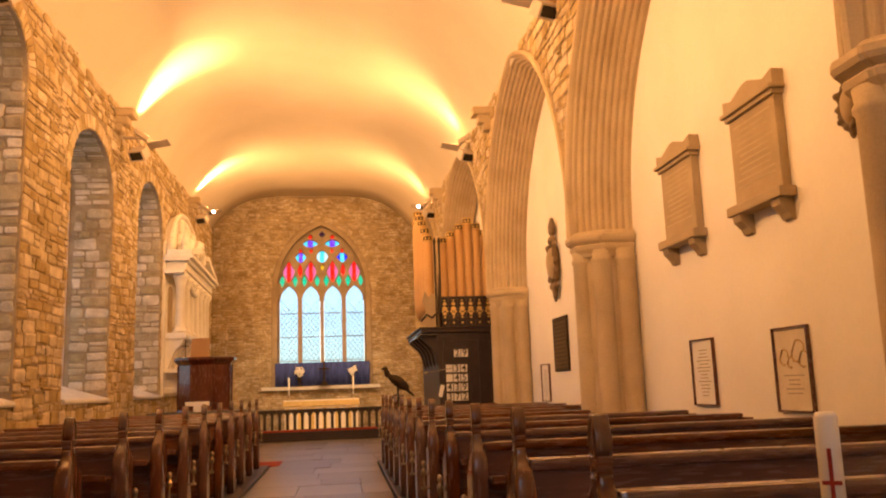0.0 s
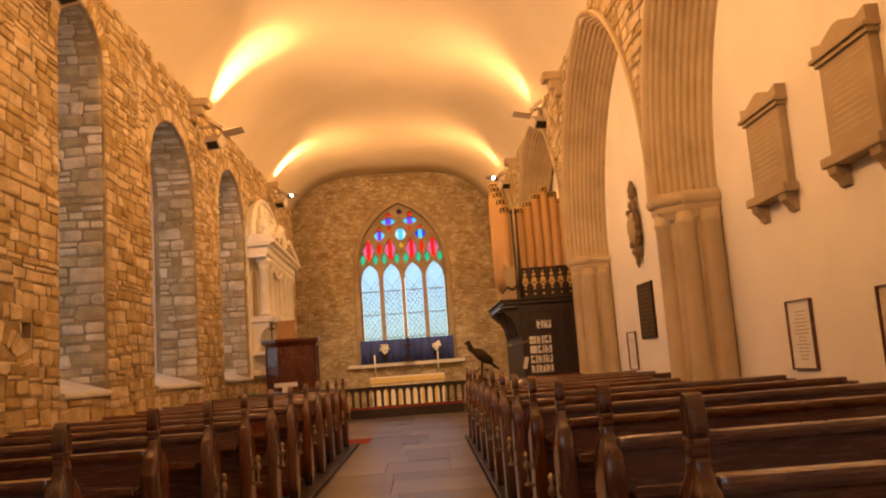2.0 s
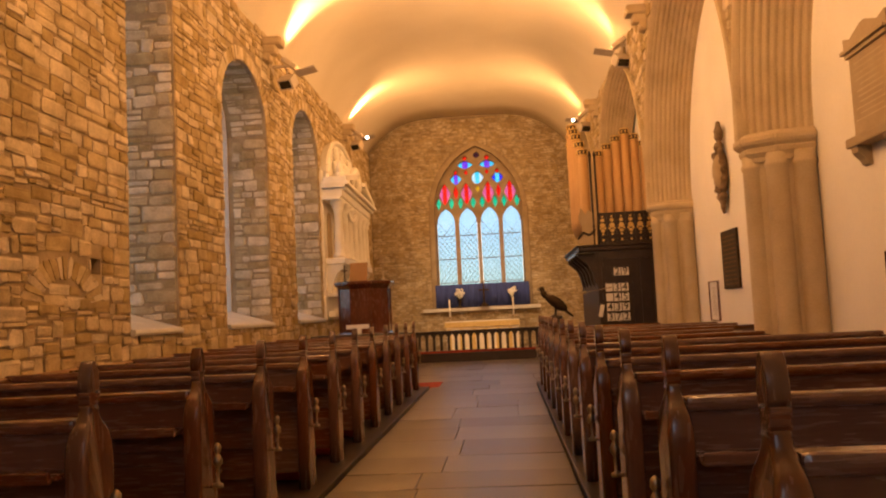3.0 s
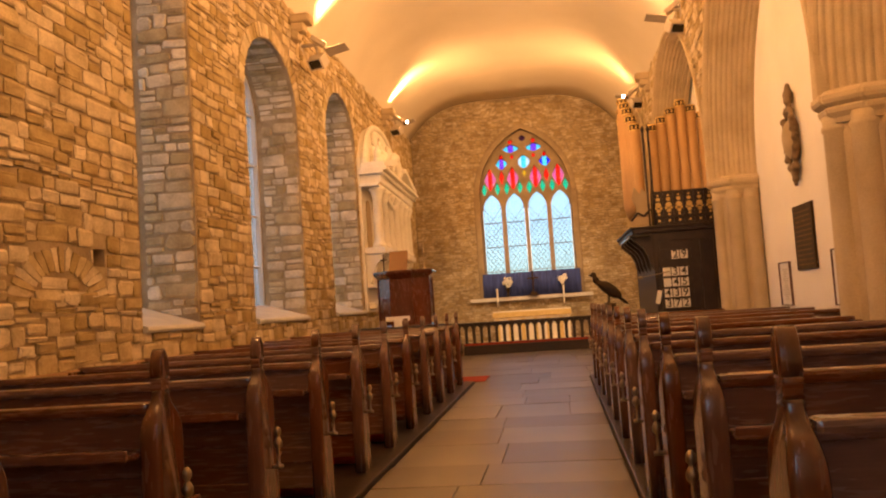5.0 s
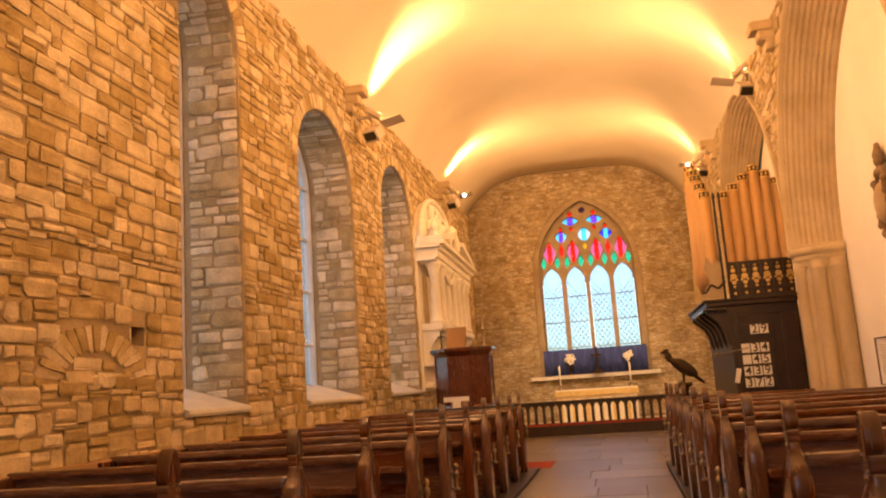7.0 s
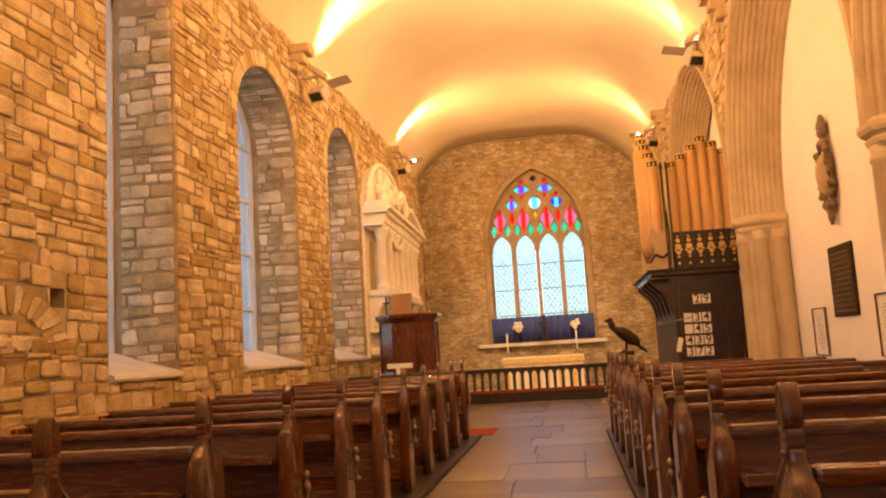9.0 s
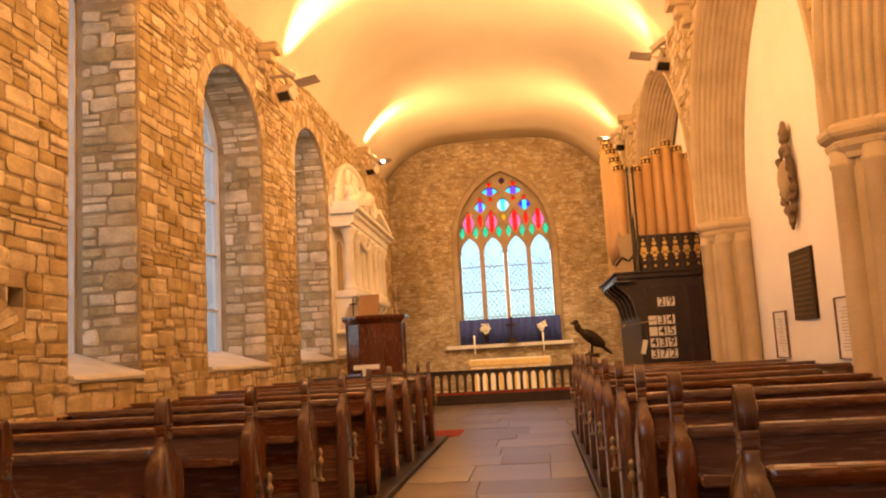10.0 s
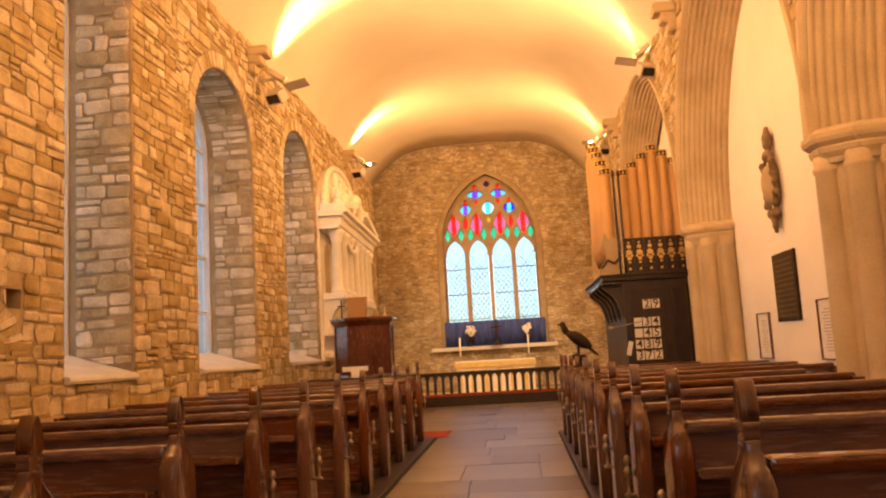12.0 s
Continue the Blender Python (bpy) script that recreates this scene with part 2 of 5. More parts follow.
def prism(bm, pts, place, a, b):
    """Extrudes a closed 2D outline from depth a to b; place(u, v, d) gives the 3D point."""
    va = [bm.verts.new(place(u, v, a)) for u, v in pts]
    vb = [bm.verts.new(place(u, v, b)) for u, v in pts]
    bm.faces.new(va)
    bm.faces.new(vb[::-1])
    k = len(pts)
    for i in range(k):
        bm.faces.new((va[i], va[(i + 1) % k], vb[(i + 1) % k], vb[i]))
    return bm


def turned(bm, prof, cx=0, cy=0, seg=16, cz=0):
    """A turned solid from (radius, height) pairs."""
    rings = [[bm.verts.new((cx + r * math.cos(2 * math.pi * i / seg), cy + r * math.sin(2 * math.pi * i / seg), cz + z)) for i in range(seg)] for r, z in prof]
    for p, q in zip(rings, rings[1:]):
        for i in range(seg):
            bm.faces.new((p[i], p[(i + 1) % seg], q[(i + 1) % seg], q[i]))
    bm.faces.new(rings[0][::-1])
    bm.faces.new(rings[-1])
    return bm


def rod(bm, a, b, r, seg=8):
    a, b = Vector(a), Vector(b)
    m = Matrix.Translation((a + b) / 2) @ (b - a).to_track_quat("Z", "Y").to_matrix().to_4x4()
    bmesh.ops.create_cone(bm, cap_ends=True, segments=seg, radius1=r, radius2=r, depth=(b - a).length, matrix=m)
    return bm


def ball(bm, c, r, sx=1, sy=1, sz=1, sub=2, m=None):
    t = Matrix.Translation(c) @ (m if m is not None else Matrix()) @ Matrix.Diagonal((r * sx, r * sy, r * sz, 1))
    bmesh.ops.create_icosphere(bm, subdivisions=sub, radius=1, matrix=t)
    return bm


def gothic(half, rise, n=14):
    """Two-centred pointed arch: points (u, v) from the left springing over the apex to the right one."""
    R = (half * half + rise * rise) / (2 * half)
    c = R - half
    top = math.atan2(rise, c)
    left = [(c - R * math.cos(top * i / n), R * math.sin(top * i / n)) for i in range(n + 1)]
    return left + [(-u, v) for u, v in left[-2::-1]]


def gothic_height(u, half, rise):
    R = (half * half + rise * rise) / (2 * half)
    c = R - half
    return math.sqrt(max(0.0, R * R - (abs(u) + c) ** 2)) if abs(u) < half else 0.0


def strips(name, us, solid, place, a, b, mat, label="", parent=None):
    """A slab cut into upright strips: solid(u) lists the filled (v0, v1) stretches at u; all that pair up are joined."""
    V, F = [], []
    for u0, u1 in zip(us, us[1:]):
        e = 1e-4
        s0, s1 = solid(u0 + e), solid(u1 - e)
        if len(s0) != len(s1):
            s0 = s1 = solid((u0 + u1) / 2)
        for (p, q), (r, s) in zip(s0, s1):
            k = len(V)
            for d in (a, b):
                V += [place(u0, p, d), place(u1, r, d), place(u1, s, d), place(u0, q, d)]
            F += [(k, k + 1, k + 2, k + 3), (k + 7, k + 6, k + 5, k + 4), (k, k + 4, k + 5, k + 1), (k + 3, k + 2, k + 6, k + 7),
                  (k, k + 3, k + 7, k + 4), (k + 1, k + 5, k + 6, k + 2)]
    return mesh_part(name, V, F, mat, parent, label)


def stone_mesh(c, place, proud, rng, rough=1.0):
    """One rough block: a chamfered, uneven quad outline c = (u0, v0, u1, v1) standing proud of the mortar."""
    u0, v0, u1, v1 = c
    w, h = u1 - u0, v1 - v0
    k = min(w, h) * rng.uniform(0.06, 0.26) * rough
    j = min(w, h) * 0.085 * rough
    pts = [(u0 + k, v0), (u1 - k, v0), (u1, v0 + k), (u1, v1 - k), (u1 - k, v1), (u0 + k, v1), (u0, v1 - k), (u0, v0 + k)]
    pts = [(u + rng.uniform(-j, j), v + rng.uniform(-j, j)) for u, v in pts]
    cu, cv = (u0 + u1) / 2, (v0 + v1) / 2
    t = min(0.022, 0.2 * min(w, h))
    inner = [(cu + (u - cu) * (1 - 2 * t / w), cv + (v - cv) * (1 - 2 * t / h)) for u, v in pts]
    tilt = rng.uniform(-0.006, 0.006), rng.uniform(-0.006, 0.006)
    V = [place(u, v, 0.0) for u, v in pts]
    V += [place(u, v, proud * 0.7) for u, v in pts]
    V += [place(u, v, proud + tilt[0] * (u - cu) / w * 2 + tilt[1] * (v - cv) / h * 2 + rng.uniform(-0.003, 0.003)) for u, v in inner]
    F = [(i, (i + 1) % 8, 8 + (i + 1) % 8, 8 + i) for i in range(8)]
    F += [(8 + i, 8 + (i + 1) % 8, 16 + (i + 1) % 8, 16 + i) for i in range(8)]
    F += [tuple(range(16, 24))]
    return V, F


def courses(u0, u1, v0, v1, hmin, hmax, wmin, wmax, spans, rng, gap=0.02):
    """Blocks of a coursed rubble wall; spans(v) gives the stretches of u that are wall at the height v."""
    out, v = [], v0
    while v < v1 - 0.04:
        h = min(rng.uniform(hmin, hmax), v1 - v)
        for s0, s1 in spans(v + h / 2):
            u = s0 + gap / 2
            while u < s1 - 0.04:
                w = rng.uniform(wmin, wmax) * (0.8 + h / hmax * 0.4)
                if s1 - u - w < wmin * 0.7:
                    w = s1 - u - gap / 2
                wob = 0.035 * math.sin(u * 1.7 + v * 0.8) + 0.02 * math.sin(u * 4.1 + v * 2)
                if h > hmax * 0.62 and w < wmax * 0.8 and rng.random() < 0.3:
                    k = rng.uniform(0.35, 0.65)
                    out.append((u + gap / 2, v + wob + gap / 2, u + w - gap / 2, v + wob + h * k - gap / 2))
                    out.append((u + gap / 2, v + wob + h * k + gap / 2, u + w - gap / 2, v + wob + h - gap / 2))
                else:
                    out.append((u + gap / 2, v + wob + gap / 2, u + w - gap / 2, v + wob + h - gap / 2))
                u += w
        v += h
    return out


def joined_stones(name, cells, place, rng, mat, parent, label, depth=(0.008, 0.026)):
    V, F = [], []
    for c in cells:
        a, b = stone_mesh(c, place, rng.uniform(*depth), rng)
        k = len(V)
        V += a
        F += [tuple(i + k for i in f) for f in b]
    ob = mesh_part(name, V, F, mat, parent, label)
    return tagged(ob, kind="stuff")

def fused(ob, size=0.018):
    """Melts the overlapping lumps of a carving into one skin."""
    m = ob.modifiers.new("fuse", "REMESH")
    m.mode, m.voxel_size, m.use_smooth_shade = "VOXEL", size, True
    return ob


# ---- structure ----
north = lambda u, v, d: (nx(u) + d, u, v)
east = lambda u, v, d: (u, YE - d, v)
south = lambda u, v, d: (sx(u) - d, u, v)

ground = mesh_part("ground", [(-900, -900, -0.4), (900, -900, -0.4), (900, 900, -0.4), (-900, 900, -0.4)], [(0, 1, 2, 3)], M_GRASS)
tagged(ground, "grassy churchyard ground outside the church", "ground", kind="structure")
floor = part("floor", boxed(XL - 0.7, XB + 0.5, YW - 0.5, YE + 0.6, -0.35, -0.035), M_GROUT)
tagged(floor, "stone floor bedding under worn flags", "floor", kind="structure")

# north wall: three deep round-headed windows, a putlog hole
WINDOWS = [(8.53, 9.70, 1.15, 5.32), (11.26, 13.30, 1.15, 4.92), (14.86, 16.85, 1.17, 5.08)]
HOLE = (7.79, 7.96, 1.66, 1.80)
DEEP = 0.62


def head(y, w):
    """Height of a window's arched head at y."""
    y0, y1, z0, z1 = w
    half, mid = (y1 - y0) / 2, (y0 + y1) / 2
    rise = min(half, 0.85)
    return z1 - rise + rise * math.sqrt(max(0, 1 - ((y - mid) / half) ** 2))


def north_solid(y):
    for w in WINDOWS:
        if w[0] < y < w[1]:
            return [(-0.3, w[2] - 0.02), (head(y, w), 6.5)]
    if HOLE[0] < y < HOLE[1]:
        return [(-0.3, HOLE[2]), (HOLE[3], 6.5)]
    return [(-0.3, 6.5)]


ys = [YW, *HOLE[:2], SKEW_N, YE]
for w in WINDOWS:
    ys += [w[0] + (w[1] - w[0]) * (1 - math.cos(math.pi * i / 24)) / 2 for i in range(25)]
wall_north = strips("wall_north", sorted(ys), north_solid, north, 0, -0.85, M_MORTAR)
tagged(wall_north, "thick rubble limestone wall with lime mortar joints", "wall", kind="structure")
hole_back = part("hole_back", boxed(XL - 0.5, XL - 0.3, *HOLE), M_MORTAR, wall_north)

# east wall with the great pointed window
WX, WH_, WS, WR = -0.19, 1.30, 4.2, 1.88      # centre, half width, springing, rise


def vault(x, y):
    a, za = (nx(y), zl(y)) if x < XC else (sx(y), zr(y))
    return ZC - (ZC - za) * min(1.0, abs((x - XC) / (a - XC))) ** 4.0


def east_solid(x):
    if abs(x - WX) < WH_:
        return [(-0.3, 1.30), (WS + gothic_height(x - WX, WH_, WR), 7.3)]
    return [(-0.3, 7.3)]


xs = [XL - 0.85, XB + 0.6] + [WX - WH_ * math.cos(math.pi * i / 28) for i in range(29)]
wall_east = strips("wall_east", sorted(xs), east_solid, east, 0, -0.7, M_MORTAR_E)
tagged(wall_east, "brown rubble east wall around a pointed window", "wall", kind="structure")
# Unseen window, added as the source of cool light from the west.
WW = (0.3, 0.9, 2.2, 4.9)                     # west window: centre, half width, sill, apex
xs = [XL - 0.85, XB + 0.6] + [WW[0] - WW[1] * math.cos(math.pi * i / 16) for i in range(17)]
wall_west = strips("wall_west", sorted(xs), lambda x: [(-0.3, WW[2]), (WW[3] - WW[1] + math.sqrt(max(0, WW[1] ** 2 - (x - WW[0]) ** 2)), 7.3)] if abs(x - WW[0]) < WW[1] else [(-0.3, 7.3)],
                   lambda u, v, d: (u, YW + d, v), 0, -0.6, M_PLASTER)
tagged(wall_west, "plain plastered west wall", "wall", kind="structure")
window_west = thing("window_5", (WW[0], YW - 0.4, WW[2]), "unseen round-headed pale glass window added in the west wall", "window", kind="structure")
arc = [(WW[1] * math.cos(math.pi * i / 16), WW[3] - WW[1] - WW[2] + WW[1] * math.sin(math.pi * i / 16)) for i in range(17)]
pane = part("pane", prism(bmesh.new(), [(-WW[1], 0.0), (WW[1], 0.0), *arc], lambda u, v, d: (u, d, v), -0.01, 0.01), G_PALE, window_west)
pane.visible_shadow = False
wall_south = part("wall_south", boxed(XB, XB + 0.5, YW, YE, -0.3, 7.3), M_PLASTER)
tagged(wall_south, "white plastered wall behind the arcade", "wall", kind="structure")

# barrel vault
NV, NY = 80, 24
V, F = [], []
for j in range(NY + 1):
    y = YW + (YE - YW) * j / NY
    for i in range(NV + 1):
        f = 2 * i / NV - 1                        # -1 at the north springing, 1 at the south one
        g = math.sin(math.pi / 2 * abs(f))
        x = XC + ((nx(y) if f < 0 else sx(y)) - XC) * g
        V.append((x, y, vault(x, y)))
for j in range(NY):
    F += [(j * (NV + 1) + i, j * (NV + 1) + i + 1, (j + 1) * (NV + 1) + i + 1, (j + 1) * (NV + 1) + i) for i in range(NV)]
ceiling = mesh_part("ceiling", V, F, M_VAULT, None, "", True)
sol = ceiling.modifiers.new("thick", "SOLIDIFY")
sol.thickness, sol.offset = 0.12, 1
tagged(ceiling, "cream plastered shallow barrel vault", "ceiling", kind="structure")
# Unseen cover over the vault, added to stop sky light leaking in.
roof = part("roof", boxed(XL - 1.0, XB + 0.8, YW - 0.7, YE + 0.9, 7.32, 7.5), M_ROOF)
tagged(roof, "unseen flat slab added above the vault to keep out sky light", "roof", kind="structure")

# arcade: four piers, moulded pointed arches
PIERS = [-0.5, 3.93, 8.80, 13.70, 19.3, 24.9]
PW, CAP, SPRING, APEX = 0.02, 2.66, 2.70, 5.70


def arch_at(y):
    for p, q in zip(PIERS, PIERS[1:]):
        if p + PW < y < q - PW:
            half = (q - p) / 2 - PW
            return SPRING + gothic_height(y - (p + q) / 2, half, APEX - SPRING)
    return None


def arcade_solid(y):
    z = arch_at(y)
    return [(2.6 if z is None else z, 6.5)]


ys = [YW]
for p, q in zip(PIERS, PIERS[1:]):
    ys += [p - PW, p + PW] + [p + PW + (q - p - 2 * PW) * (1 - math.cos(math.pi * i / 28)) / 2 for i in range(1, 28)]
wall_arcade = strips("wall_arcade", sorted(y for y in ys if YW <= y <= YE - 0.01) + [YE], arcade_solid, south, 0, -0.12, M_MORTAR)
tagged(wall_arcade, "rubble wall above the pointed arcade", "wall", kind="structure")

# moulded orders of each arch, splayed from the hood on the nave face to the inner order at the back: depth, inset
PROFILE = [(0.02, -0.075), (-0.05, -0.07), (-0.065, -0.05), (-0.06, -0.025), (-0.03, -0.012), (0.0, -0.006)]
for i in range(9):
    d, o = i * 0.062, i * 0.030
    PROFILE += [(d + 0.002, o), (d + 0.003, o + 0.011), (d + 0.014, o + 0.021), (d + 0.032, o + 0.024), (d + 0.050, o + 0.021), (d + 0.057, o + 0.022)]
PROFILE += [(0.565, 0.275)]


def arch_moulding(p, q):
    half, mid = (q - p) / 2 - PW, (p + q) / 2
    curve = gothic(half, APEX - SPRING, 18)
    curve = [(-half, CAP - SPRING)] + curve + [(half, CAP - SPRING)]
    V, F, n = [], [], len(PROFILE)
    for i, (u, v) in enumerate(curve):
        a, b = Vector(curve[max(0, i - 1)]), Vector(curve[min(len(curve) - 1, i + 1)])
        t = (b - a).normalized()
        if i == len(curve) // 2:
            t = Vector((1, 0))
        nx_, nz = t.y, -t.x                     # into the opening
        for d, o in PROFILE:
            V.append((sx(mid + u) + d, mid + u + nx_ * o, SPRING + v + nz * o))
    for i in range(len(curve) - 1):
        F += [(i * n + k, i * n + k + 1, (i + 1) * n + k + 1, (i + 1) * n + k) for k in range(n - 1)]
    mesh_part("arch_moulding", V, F, M_DRESSED, wall_arcade, "deeply moulded buff stone arch")


for p, q in zip(PIERS[:-1], PIERS[1:]):
    arch_moulding(p, q)


def pier(y):
    """A clustered half pier against the wall: splayed core with five engaged shafts under one moulded capital."""
    ob = thing("clustered_pier", (XB, y, 0), "buff limestone clustered pier with moulded capital", "pier", "arcade piers", "structure")
    plan = [(0.0, -0.30), (-0.30, -0.26), (-0.50, -0.10), (-0.50, 0.10), (-0.30, 0.26), (0.0, 0.30)]
    part("core", prism(bmesh.new(), [(u * 0.94, v * 0.94) for u, v in plan], lambda u, v, d: (u, v, d), 0, 2.55), M_DRESSED, ob)
    for ux, uy, r in ((-0.47, 0.0, 0.105), (-0.32, -0.19, 0.10), (-0.32, 0.19, 0.10), (-0.10, -0.27, 0.10), (-0.10, 0.27, 0.10)):
        bm = turned(bmesh.new(), [(r * 1.5, 0), (r * 1.5, 0.25), (r * 1.35, 0.3), (r * 1.4, 0.36), (r * 1.05, 0.42), (r, 2.36), (r * 1.12, 2.38), (r * 1.12, 2.41), (r, 2.43), (r * 1.06, 2.5)], ux, uy, 20)
        part("shaft", bm, M_DRESSED, ob, smooth=True)
    bm = bmesh.new()
    prof = [(1.04, 2.43), (1.06, 2.47), (1.14, 2.51), (1.16, 2.545), (1.13, 2.56), (1.22, 2.59), (1.25, 2.62), (1.24, 2.66), (1.17, 2.68), (1.13, 2.70)]
    rings = [[bm.verts.new((u * s, v * s, z)) for u, v in plan] for s, z in prof]
    for a, b in zip(rings, rings[1:]):
        for i in range(6):
            bm.faces.new((a[i], a[(i + 1) % 6], b[(i + 1) % 6], b[i]))
    bm.faces.new(rings[0][::-1])
    bm.faces.new(rings[-1])
    bmesh.ops.bevel(bm, geom=[e for e in bm.edges if abs(e.verts[0].co.z - e.verts[1].co.z) > 0.01], offset=0.02, segments=2, affect="EDGES")
    part("capital", bm, M_DRESSED, ob, "moulded stone capital")
    # plain springer block between the two arches over the capital
    part("springer", boxed(-0.55, 0.0, -0.035, 0.035, 2.68, 3.3, 0.01), M_DRESSED, ob)
    return ob


for y in PIERS[:-1]:
    pier(y)

# wall-head corbels along the springing of the vault
def corbel(side, y):
    x0 = nx(y) if side < 0 else sx(y)
    z0 = (zl(y) if side < 0 else zr(y)) - 0.16
    ob = thing("wall_corbel", (x0, y, z0), "rough carved buff stone corbel at the wall head", "corbel", "wall corbels", "structure")
    r = random.Random(int(y * 10) + side)
    bm = bmesh.new()
    block(bm, min(0, -side * 0.30), max(0, -side * 0.30), -0.13, 0.13, -0.02, 0.12, 0.03)
    block(bm, min(0, -side * 0.21), max(0, -side * 0.21), -0.11, 0.11, -0.14, 0.0, 0.035)
    block(bm, min(0, -side * 0.12), max(0, -side * 0.12), -0.10, 0.10, -0.26, -0.12, 0.035)
    for v in bm.verts:
        v.co += Vector((r.uniform(-0.012, 0.012), r.uniform(-0.012, 0.012), r.uniform(-0.012, 0.012)))
    part("corbel_stone", bm, M_DRESSED, ob)


for y in (7.2, 13.1, 18.9):
    corbel(1, y)
for y in (7.9, 13.3, 20.2):
    corbel(-1, y)


# ---- windows of the north wall ----
def north_window(i, w):
    y0, y1, z0, z1 = w
    ob = thing("window_%d" % (i + 1), (XL - DEEP, (y0 + y1) / 2, z0), "tall round-headed leaded window in a deep reveal", "window", "north windows", "structure")
    h, mid = (y1 - y0) / 2, (y0 + y1) / 2
    zt = lambda y: head(mid + y * 0.999, w) - z0
    n = 16
    arc = [(-h * math.cos(math.pi * k / n), zt(-h * math.cos(math.pi * k / n))) for k in range(n + 1)]
    bm = bmesh.new()
    prism(bm, [(-h, 0.0), *arc, (h, 0.0)][::-1], lambda u, v, d: (d, u, v), -0.09, -0.075)
    pane = part("pane", bm, G_PALE, ob, "pale obscured glass")
    pane.visible_shadow = False
    bm = bmesh.new()
    t = 0.028
    for a, b in zip(arc, arc[1:]):
        pts = [a, b, (b[0] * (1 - t / h), b[1] - t * 0.8), (a[0] * (1 - t / h), a[1] - t * 0.8)]
        prism(bm, pts, lambda u, v, d: (d, u, v), -0.12, -0.01)
    for s in (-1, 1):
        block(bm, -0.12, -0.01, min(s * h, s * (h - t)), max(s * h, s * (h - t)), 0, arc[1][1])
    block(bm, -0.12, 0.03, -h, h, 0, t)
    for s in ((-0.33, 0.33) if h > 0.8 else (0,)):
        block(bm, -0.11, 0.0, s * h - 0.03, s * h + 0.03, 0, zt(s * h))
    for z in (0.75, 1.5, 2.25, 3.0):
        block(bm, -0.1, -0.05, -h, h, z - 0.012, z + 0.012)
    part("window_frame", bm, M_FRAMEWHITE, ob, "cream painted window frame")
    bm = bmesh.new()
    sill = [(-0.02, 0.0), (0.0, 0.20), (DEEP + 0.045, 0.0), (DEEP + 0.055, -0.03), (DEEP + 0.045, -0.055), (-0.02, -0.055)]
    prism(bm, sill, lambda u, v, d: (u, d, v), -h - 0.0, h + 0.0)
    part("window_sill", bm, M_SILL, ob, "sloping pale slate sill")


for i, w in enumerate(WINDOWS):
    north_window(i, w)

# ---- east window ----
win_e = thing("window_4", (WX, YE + 0.3, 1.30), "great pointed four-light window with stained tracery glass", "window", kind="structure")
EP = lambda u, v, d: (u, d, v - 1.30)          # window-local place
LW = WH_ / 2                                    # light pitch
LIGHTS = [(k * LW, 0.266) for k in (-1.5, -0.5, 0.5, 1.5)]
# tracery openings: x, z, half width, half height, power, colour
TRACERY = []
for cx, _ in LIGHTS:
    TRACERY += [(cx, 4.70, 0.155, 0.30, 1.1, "red"), (cx - 0.19, 4.42, 0.075, 0.17, 1.0, "green"), (cx + 0.19, 4.42, 0.075, 0.17, 1.0, "green")]
for s in (-1, 1):
    TRACERY += [(s * 0.64, 4.74, 0.075, 0.19, 1.2, "red"), (s * 0.62, 5.14, 0.15, 0.15, 1.4, "cyan" if s > 0 else "blue"), (s * 0.62, 5.34, 0.06, 0.07, 1.2, "red"),
                (s * 0.33, 5.56, 0.21, 0.11, 1.5, "blue"), (s * 0.33, 5.76, 0.08, 0.07, 1.2, "red"), (s * 0.31, 5.33, 0.06, 0.07, 1.2, "red")]
TRACERY = [(a, b, w * 1.16, h * 1.12, p * 1.15, c) for a, b, w, h, p, c in TRACERY]
TRACERY += [(0.02, 5.16, 0.19, 0.19, 2.2, "white"), (0.02, 4.83, 0.07, 0.11, 1.2, "yellow"), (0.02, 5.84, 0.11, 0.1, 1.3, "plum")]


def light_top(u, cx, hw):
    return 3.82 + gothic_height(u - cx, hw, 0.46) if abs(u - cx) < hw else None


def tracery_solid(u):
    top = WS + gothic_height(u, WH_, WR)
    gaps = []
    for cx, hw in LIGHTS:
        if abs(u - cx) < hw:
            gaps.append((1.36, light_top(u, cx, hw)))
    for cx, cz, w, h, p, _ in TRACERY:
        k = abs(u - cx) / w
        if k < 1:
            dz = h * (1 - k ** p)
            if dz > 0.012:
                gaps.append((cz - dz, cz + dz))
    gaps.sort()
    out, z = [], 1.30
    for a, b in gaps:
        if a > z + 0.004:
            out.append((z, a))
        z = max(z, b)
    if top > z:
        out.append((z, top))
    return out


